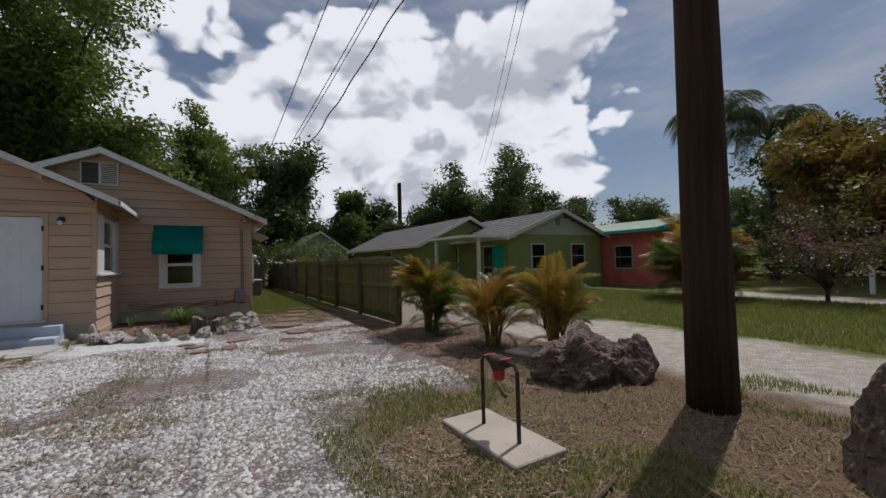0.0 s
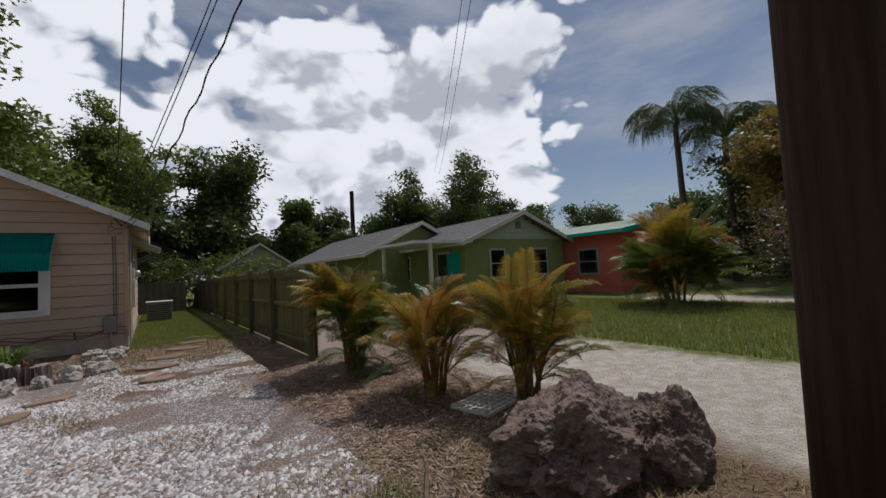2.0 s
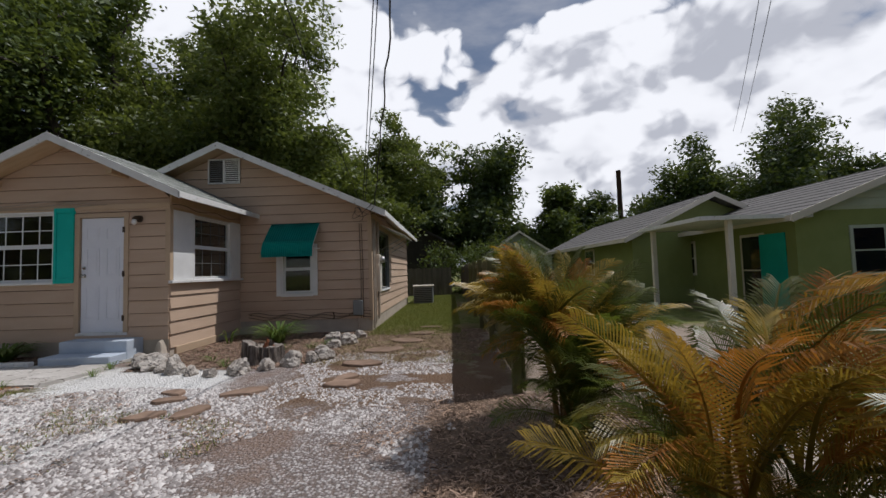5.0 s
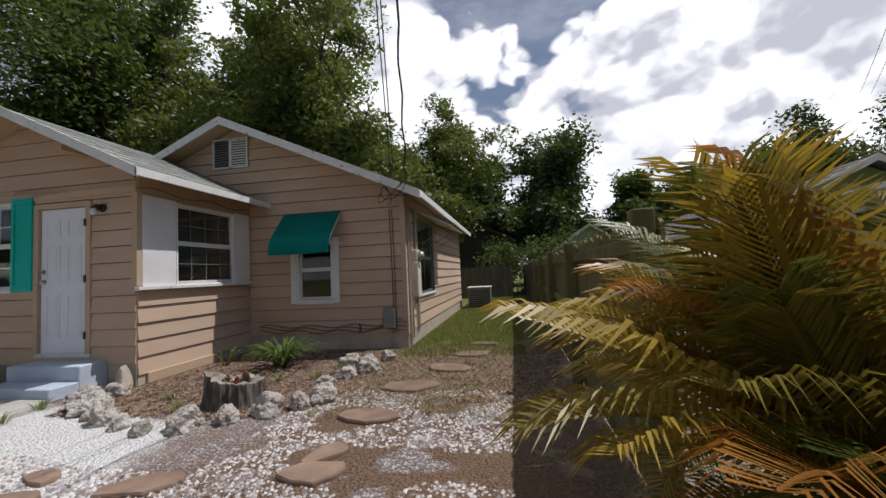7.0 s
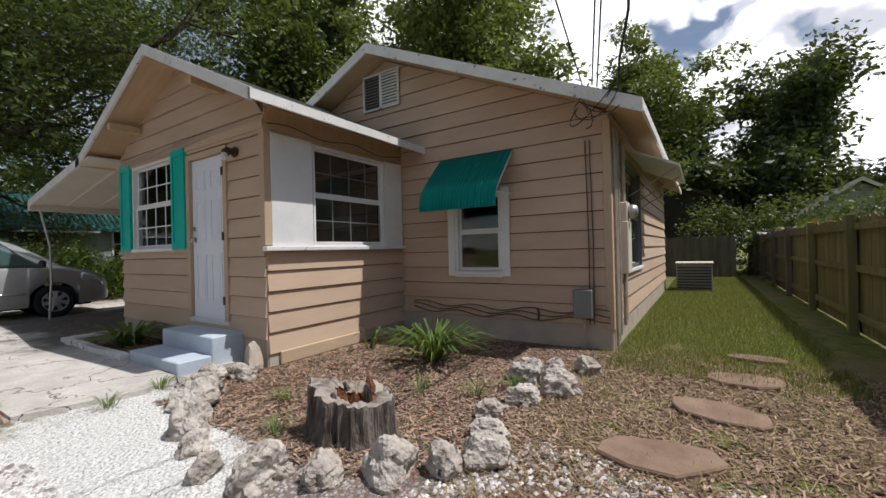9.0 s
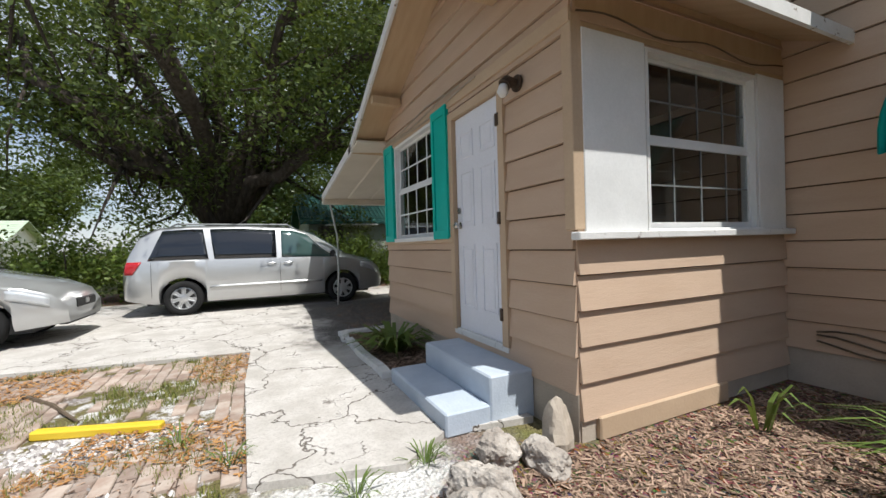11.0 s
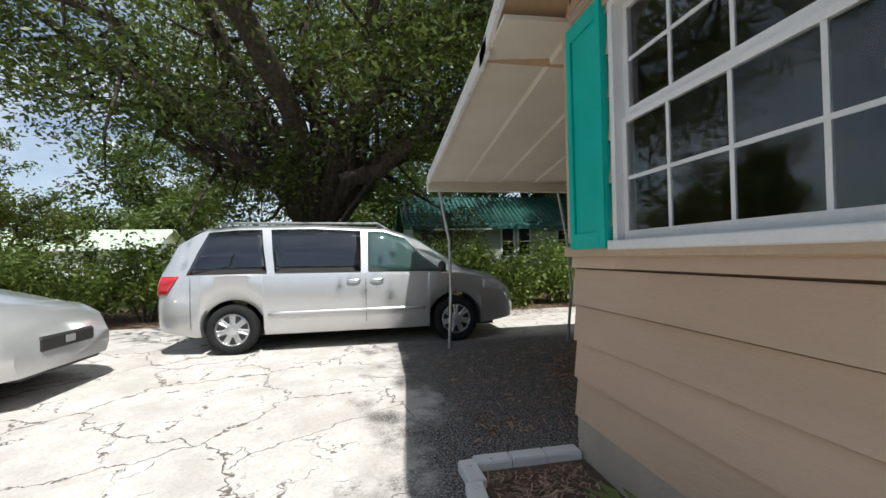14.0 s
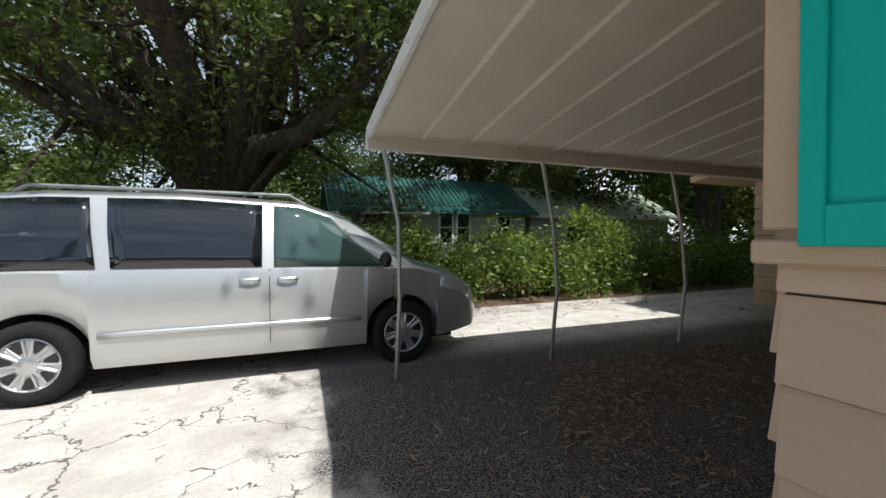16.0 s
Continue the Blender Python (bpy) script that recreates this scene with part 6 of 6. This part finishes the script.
# ---- neighbours ----
def cottage(label, x0, x1, y0, y1, eave, ridge, along, wall, roof, edge, over=0.4, openings=(), name="house", gable_mat=None):
    """A simple house: walls, gables, two roof slopes, windows. along: the ridge's direction."""
    hs = thing(name, label, "house")
    part("wall", boxed(x0, y0, -0.05, x1, y1, eave), M[wall], hs)
    if along == "y":
        c = (x0 + x1) / 2
        for y in (y0, y1 - 0.1):
            part("gable", prism(bmesh.new(), [(x0, eave), (x1, eave), (c, ridge - 0.15)], 0.1, pose(0, y, 0.002)), M[gable_mat or wall], hs)
        k = (ridge - eave) / (c - x0)
        sl = [[(x0 - over, eave - k * over), (c, ridge)], [(x1 + over, eave - k * over), (c, ridge)]]
        for (ax, az), (bx, bz) in sl:
            n = 10
            for i in range(n):
                u0, u1 = i / n, (i + 1.1) / n
                zz = lambda u: az + (bz - az) * u
                xx = lambda u: ax + (bx - ax) * u
                v = [(xx(u0), y0 - over, zz(u0) + 0.03), (xx(u0), y1 + over, zz(u0) + 0.03), (xx(u1), y1 + over, zz(u1) + 0.012), (xx(u1), y0 - over, zz(u1) + 0.012)]
                v += [(p, w, z - 0.06) for p, w, z in v]
                new("roof_course", mesh("roof_course", v, [(0, 1, 2, 3), (7, 6, 5, 4), (0, 4, 5, 1), (1, 5, 6, 2), (2, 6, 7, 3), (3, 7, 4, 0)], M[roof])).parent = hs
            b = board_between((ax, y0 - over - 0.03, az + 0.04), (bx, y0 - over - 0.03, bz + 0.04), 0.18, 0.03, (0, 1, 0), edge, "", "fascia")
            b2 = board_between((ax, y0 - over, az + 0.03), (ax, y1 + over, az + 0.03), 0.14, 0.03, (1 if ax > c else -1, 0, 0), edge, "", "fascia")
            for o in (b, b2):
                o.parent = hs
                del o["category"], o["kind"]
    for face, a, w, z, h, mt in openings:
        ox = (lambda u, d, zz: (a + u, y0 - d, zz)) if face == "s" else ((lambda u, d, zz: (x0 - d, a - u, zz)) if face == "w" else (lambda u, d, zz: (x1 + d, a + u, zz)))
        def bar(nm, u0, u1, z0, z1, d0, d1, material, parent):
            p, r2 = Vector(ox(u0, d0, z0)), Vector(ox(u1, d1, z1))
            lo, hi = [min(i, j) for i, j in zip(p, r2)], [max(i, j) for i, j in zip(p, r2)]
            return part(nm, boxed(*lo, *hi), material, parent)
        fr = bar("window", 0, w, z, z + h, 0.002, 0.03, M[mt], hs)
        bar("pane", 0.08, w - 0.08, z + 0.08, z + h / 2 - 0.02, 0.031, 0.034, M["car_glass"], fr)
        bar("pane", 0.08, w - 0.08, z + h / 2 + 0.02, z + h - 0.08, 0.031, 0.034, M["car_glass"], fr)
    return hs


gh = cottage("green bungalow with a grey gabled roof and a pale gable", 11.7, 17.8, 14.7, 25.0, 2.55, 3.72, "y", "green", "roof_dark", "panel", 0.45,
             [("s", 13.0, 0.9, 0.9, 1.25, "green_pale"), ("s", 15.6, 1.0, 0.9, 1.25, "green_pale"), ("w", 16.6, 0.9, 0.05, 2.05, "panel"), ("w", 20, 1.2, 0.9, 1.2, "panel")], gable_mat="green_pale")
for i in range(5):
    part("gable_board", boxed(12.6 + i * 0.42, 14.67, 2.62 + i * 0.2, 16.9 - i * 0.42, 14.70, 2.78 + i * 0.2), M["green_pale"], gh)
part("gable_vent", boxed(14.6, 14.64, 3.0, 14.9, 14.67, 3.32), M["metal_grey"], gh)
part("porch_canopy", boxed(9.2, 14.4, 2.36, 11.9, 17.6, 2.46, m=pose(0, 0, 0)), M["worn_white"], gh)
for x, y in ((10.0, 14.6), (9.5, 17.3)):
    part("porch_post", boxed(x - 0.06, y - 0.06, 0, x + 0.06, y + 0.06, 2.36), M["panel"], gh)
part("door", boxed(11.66, 15.0, 0.05, 11.69, 15.85, 2.05), M["teal"], gh)
cottage("rear wing of the green bungalow with grey roof", 9.6, 15.0, 19.0, 30.0, 2.45, 3.75, "y", "green", "roof_dark", "panel", 0.45, [("w", 24, 1.2, 0.9, 1.2, "panel")])
cottage("pink stucco house with a teal roof edge", 18.0, 27.0, 11.9, 18.8, 2.75, 3.5, "y", "pink", "roof_pale", "teal", 0.45,
        [("w", 14.0, 1.05, 0.80, 1.2, "grey_green"), ("s", 21.0, 1.2, 0.9, 1.2, "grey_green")])
cottage("small grey-roofed house at the end of the yard", 6.0, 11.0, 36.0, 42.0, 2.5, 4.2, "y", "grey_green", "roof_dark", "panel")
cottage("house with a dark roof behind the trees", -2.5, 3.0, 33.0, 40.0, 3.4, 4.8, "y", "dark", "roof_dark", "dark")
th = cottage("grey-green house with a teal metal tiled roof", -24.5, -20.0, 12.2, 20.0, 2.75, 4.1, "y", "grey_green", "roof_teal", "roof_teal", 0.4,
             [("e", 16.0, 0.65, 1.2, 1.35, "white"), ("e", 16.75, 0.65, 1.2, 1.35, "white"), ("e", 18.6, 0.7, 1.4, 1.0, "white")])
for i in range(40):
    y = 11.9 + i * 0.21
    part("roof_rib", tube([(-19.62, y, 2.70), (-22.25, y, 4.16)], 0.03, 5), M["roof_teal"], th)
part("door_canopy", boxed(-20.0, 12.9, 2.30, -18.6, 15.2, 2.36), M["worn_white"], th)
part("porch_screen", boxed(-19.96, 12.6, 0, -18.8, 13.6, 2.28), M["dark"], th)
cottage("grey-green house with a pale metal roof", -25.0, -20.5, 20.6, 29.0, 2.7, 4.0, "y", "grey_green", "roof_pale", "white", 0.4, [("e", 22.5, 0.9, 1.2, 1.1, "white")])
cottage("long white house beyond the hedge", -42, -37, -18, -5.5, 2.6, 3.9, "y", "white", "roof_pale", "white", 0.5, [("e", -7.2, 0.9, 1.0, 1.2, "metal_grey"), ("e", -10, 0.9, 1.0, 1.2, "metal_grey"), ("e", -14, 0.9, 1.0, 1.2, "metal_grey")])
pf = thing("rope_fence", "low rope fence with white posts beyond the street", "fence")
for i in range(4):
    x, y = 18.6 + 0.3 * i, 5.0 - i * 2.6
    part("post", boxed(x - 0.06, y - 0.06, 0, x + 0.06, y + 0.06, 0.9, bevel=0.01), M["white"], pf)
    if i < 3:
        part("rope", tube([(x, y - 2.6 * u / 8, 0.78 - 0.22 * math.sin(math.pi * u / 8)) for u in range(9)], 0.022, 6), M["rope"], pf)
ban = thing("banana_plant", "large-leaved banana plant behind the hedge", "plant", pose(-15.8, 19.6, 0))
for i in range(9):
    a, tl = i * 0.7, 1.0 + 0.12 * (i % 3)
    v, f = [], []
    for k in range(7):
        u = k / 6
        w = 0.24 * math.sin(math.pi * (0.06 + 0.9 * u))
        p = Vector((0.75 * u * u * math.cos(a), 0.75 * u * u * math.sin(a), 1.0 + tl * 1.7 * u - 0.6 * u * u))
        sd = Vector((-math.sin(a), math.cos(a), 0)) * w
        v += [p - sd, p + Vector((0, 0, -0.04)), p + sd]
        if k:
            b = len(v) - 6
            f += [(b, b + 1, b + 4, b + 3), (b + 1, b + 2, b + 5, b + 4)]
    new("leaf_blade", mesh("leaf_blade", [tuple(p) for p in v], f, L5)).parent = ban
part("stalk", tube([(0, 0, 0), (0, 0, 1.2)], [0.14, 0.09], 8), M["cane"], ban)


# ---- loose ground cover ----
def scatter(name, label, boxes, count, make, material, seed, keep=None):
    """Small pieces strewn over stretches of the plan, as one object. make(rng, n): (n, k, 3) corners and faces of a piece."""
    rng = np.random.default_rng(seed)
    area = [(b[1] - b[0]) * (b[3] - b[2]) for b in boxes]
    P = []
    for b, a in zip(boxes, area):
        n = int(count * a / sum(area))
        P.append(np.column_stack([rng.uniform(b[0], b[1], n), rng.uniform(b[2], b[3], n), np.zeros(n)]))
    P = np.concatenate(P)
    if keep is not None:
        P = P[np.array([keep(p[0], p[1]) for p in P])]
    shape, faces = make(rng, len(P))
    V = (shape + P[:, None, :]).reshape(-1, 3)
    k, n = shape.shape[1], len(P)
    w = len(faces[0])
    F = (np.array(faces)[None] + (np.arange(n) * k)[:, None, None]).reshape(-1, w)
    me = bpy.data.meshes.new(name)
    me.vertices.add(len(V))
    me.vertices.foreach_set("co", V.astype(np.float32).ravel())
    me.loops.add(F.size)
    me.loops.foreach_set("vertex_index", F.astype(np.int32).ravel())
    me.polygons.add(len(F))
    me.polygons.foreach_set("loop_start", np.arange(0, F.size, w, dtype=np.int32))
    me.update(calc_edges=True)
    me.materials.append(material)
    return tagged(new(name, me), label, "ground cover", kind="stuff")


def pebbles(lo, hi):
    def make(rng, n):
        base = np.array([(1, 0, 0), (0, 1, 0), (-1, 0, 0), (0, -1, 0), (0, 0, 0.8), (0.6, 0.6, 0.45)])[:5]
        s = rng.uniform(lo, hi, (n, 1, 1)) * rng.uniform(0.6, 1.3, (n, 5, 3))
        a = rng.uniform(0, 6.28, n)
        c, d = np.cos(a)[:, None], np.sin(a)[:, None]
        v = base[None] * s
        return np.stack([v[..., 0] * c - v[..., 1] * d, v[..., 0] * d + v[..., 1] * c, v[..., 2]], -1), [(0, 1, 4), (1, 2, 4), (2, 3, 4), (3, 0, 4)]
    return make


def blades(h, lean=0.6, w=0.004):
    def make(rng, n):
        a = rng.uniform(0, 6.28, n)
        hh = h * rng.uniform(0.4, 1.2, n)
        o = np.stack([np.cos(a), np.sin(a), 0 * a], -1)
        s = np.stack([-np.sin(a), np.cos(a), 0 * a], -1) * w
        tip = o * (hh * lean * rng.uniform(0.2, 1.2, n))[:, None] + np.stack([0 * a, 0 * a, hh], -1)
        return np.stack([-s, s, tip], 1), [(0, 1, 2)]
    return make


def chips(lo, hi):
    def make(rng, n):
        a = rng.uniform(0, 6.28, n)
        l, w = rng.uniform(lo, hi, n), rng.uniform(0.2, 0.5, n) * lo
        t = rng.uniform(-0.3, 0.3, n)
        d = np.stack([np.cos(a), np.sin(a), t], -1) * l[:, None]
        s = np.stack([-np.sin(a), np.cos(a), rng.uniform(-0.5, 0.5, n)], -1) * w[:, None]
        z = np.stack([0 * a, 0 * a, 0.004 + np.abs(t) * l], -1)
        return np.stack([-d - s + z, d - s + z, d + s + z, -d + s + z], 1), [(0, 1, 2, 3)]
    return make


def tones(name, a, b, rough=0.9):
    m, g = blank(name)
    r = g.add("ShaderNodeNewGeometry").outputs["Random Per Island"]
    g.out(principled(g, g.mix(r, a, b), rough, 0, None, 0.3).outputs[0])
    return m


M["pebble"] = tones("pebble", (0.16, 0.14, 0.13), (0.66, 0.62, 0.59))
M["chip"] = tones("chip", (0.07, 0.042, 0.028), (0.46, 0.32, 0.23))
M["blade"] = leaf("grass_blade", (0.10, 0.135, 0.026), (0.29, 0.28, 0.08), None, 0.3)
M["dry"] = tones("dry_blade", (0.15, 0.11, 0.05), (0.34, 0.27, 0.14))
wob = lambda x, y: 0.5 * noise.noise(Vector((x * 0.9, y * 0.9, 3.1)))
scatter("gravel", "loose white and grey gravel on the drive", [(-3.5, 1.0, 1.0, 9.6), (1.0, 2.9, 4.8, 8.2)], 60000, pebbles(0.010, 0.026), M["pebble"], 1, lambda x, y: y < 9.4 + wob(x, y) and noise.fractal(Vector((x * 0.6, y * 0.6, 1.5)), 0.8, 2.0, 4) < 0.22)
scatter("gravel", "fine white gravel among the stepping stones", [(0.9, 3.1, 8.0, 11.4)], 9000, pebbles(0.008, 0.020), M["pebble"], 2, lambda x, y: noise.noise(Vector((x * 1.6, y * 1.6, 0))) > -0.1)
bedin = lambda x, y: y > 10.45 + 0.1 * wob(x, y) + max(0, x - 0.5) * 0.9 and x < 1.1 and y < 13.9 and (x > -1.75)
scatter("mulch", "red-brown bark mulch chips in the house bed", [(-1.75, 1.1, 10.3, 13.9)], 26000, chips(0.012, 0.035), M["chip"], 3, bedin)
scatter("mulch", "dark mulch and dead leaves under the palms", [(2.9, 5.1, 4.0, 9.0), (1.0, 3.7, 11.0, 13.8)], 28000, chips(0.012, 0.034), M["chip"], 4)
scatter("mulch", "dead brown leaves in the carport shade", [(-8.5, -5.9, 11.0, 17.0), (-12.8, -11.2, 8, 24)], 11000, chips(0.012, 0.034), M["chip"], 5).location.z = 0.047
scatter("grass", "patchy green grass strip between house and fence", [(1.3, 3.3, 13.2, 26.5)], 60000, blades(0.07), M["blade"], 6, lambda x, y: noise.noise(Vector((x, y, 7))) > -0.25 - (y - 13) * 0.1)
scatter("grass", "sparse weeds on the dirt by the drive", [(0.9, 3.0, 1.0, 5.0), (4.4, 5.6, 0.0, 3.0), (-5.6, -2.2, 7.4, 9.6)], 44000, blades(0.06), M["blade"], 7, lambda x, y: noise.noise(Vector((x * 1.3, y * 1.3, 2))) > 0.02)
scatter("grass", "dry straw-coloured grass over the dirt", [(0.9, 4.8, 1.0, 5.2), (1.0, 3.4, 10.5, 14)], 22000, blades(0.05, 2.5), M["dry"], 8)
scatter("grass", "mown green lawn grass", [(8.0, 15.0, -3, 13)], 70000, blades(0.10, 0.8, 0.010), M["blade"], 9)
M["straw"] = tones("orange_straw", (0.22, 0.10, 0.035), (0.50, 0.27, 0.10))
scatter("litter", "orange dead needles and leaves over the old paving", [(-5.6, -2.0, 7.4, 9.9)], 9000, chips(0.012, 0.036), M["straw"], 12, lambda x, y: noise.noise(Vector((x * 1.1, y * 1.1, 9))) > 0.12).location.z = 0.022
scatter("litter", "red-brown leaf litter on the carport floor", [(-8.4, -5.9, 11.1, 16.5)], 9000, chips(0.014, 0.038), M["chip"], 13, lambda x, y: noise.fractal(Vector((x * 0.7, y * 0.7, 4)), 0.9, 2.0, 4) > 0.12).location.z = 0.047
patchy = lambda x, y: noise.fractal(Vector((x * 0.8, y * 0.8, 11.0)), 0.8, 2.0, 5) > 0.16
scatter("litter", "dead brown leaves and twigs in patches on the gravel", [(-3.0, 2.9, 1.2, 9.4)], 34000, chips(0.010, 0.030), M["chip"], 14, patchy).location.z = 0.012
scatter("grass", "thin weeds in patches on the gravel", [(-2.5, 1.2, 1.2, 8.8)], 26000, blades(0.045, 1.2), M["blade"], 15, lambda x, y: noise.fractal(Vector((x * 0.8, y * 0.8, 11.0)), 0.8, 2.0, 5) > 0.30)
scatter("mulch", "dark leaf litter in the plant bed", [(-5.5, -3.5, 10.93, 11.5)], 2600, chips(0.012, 0.032), M["chip"], 16).location.z = 0.058
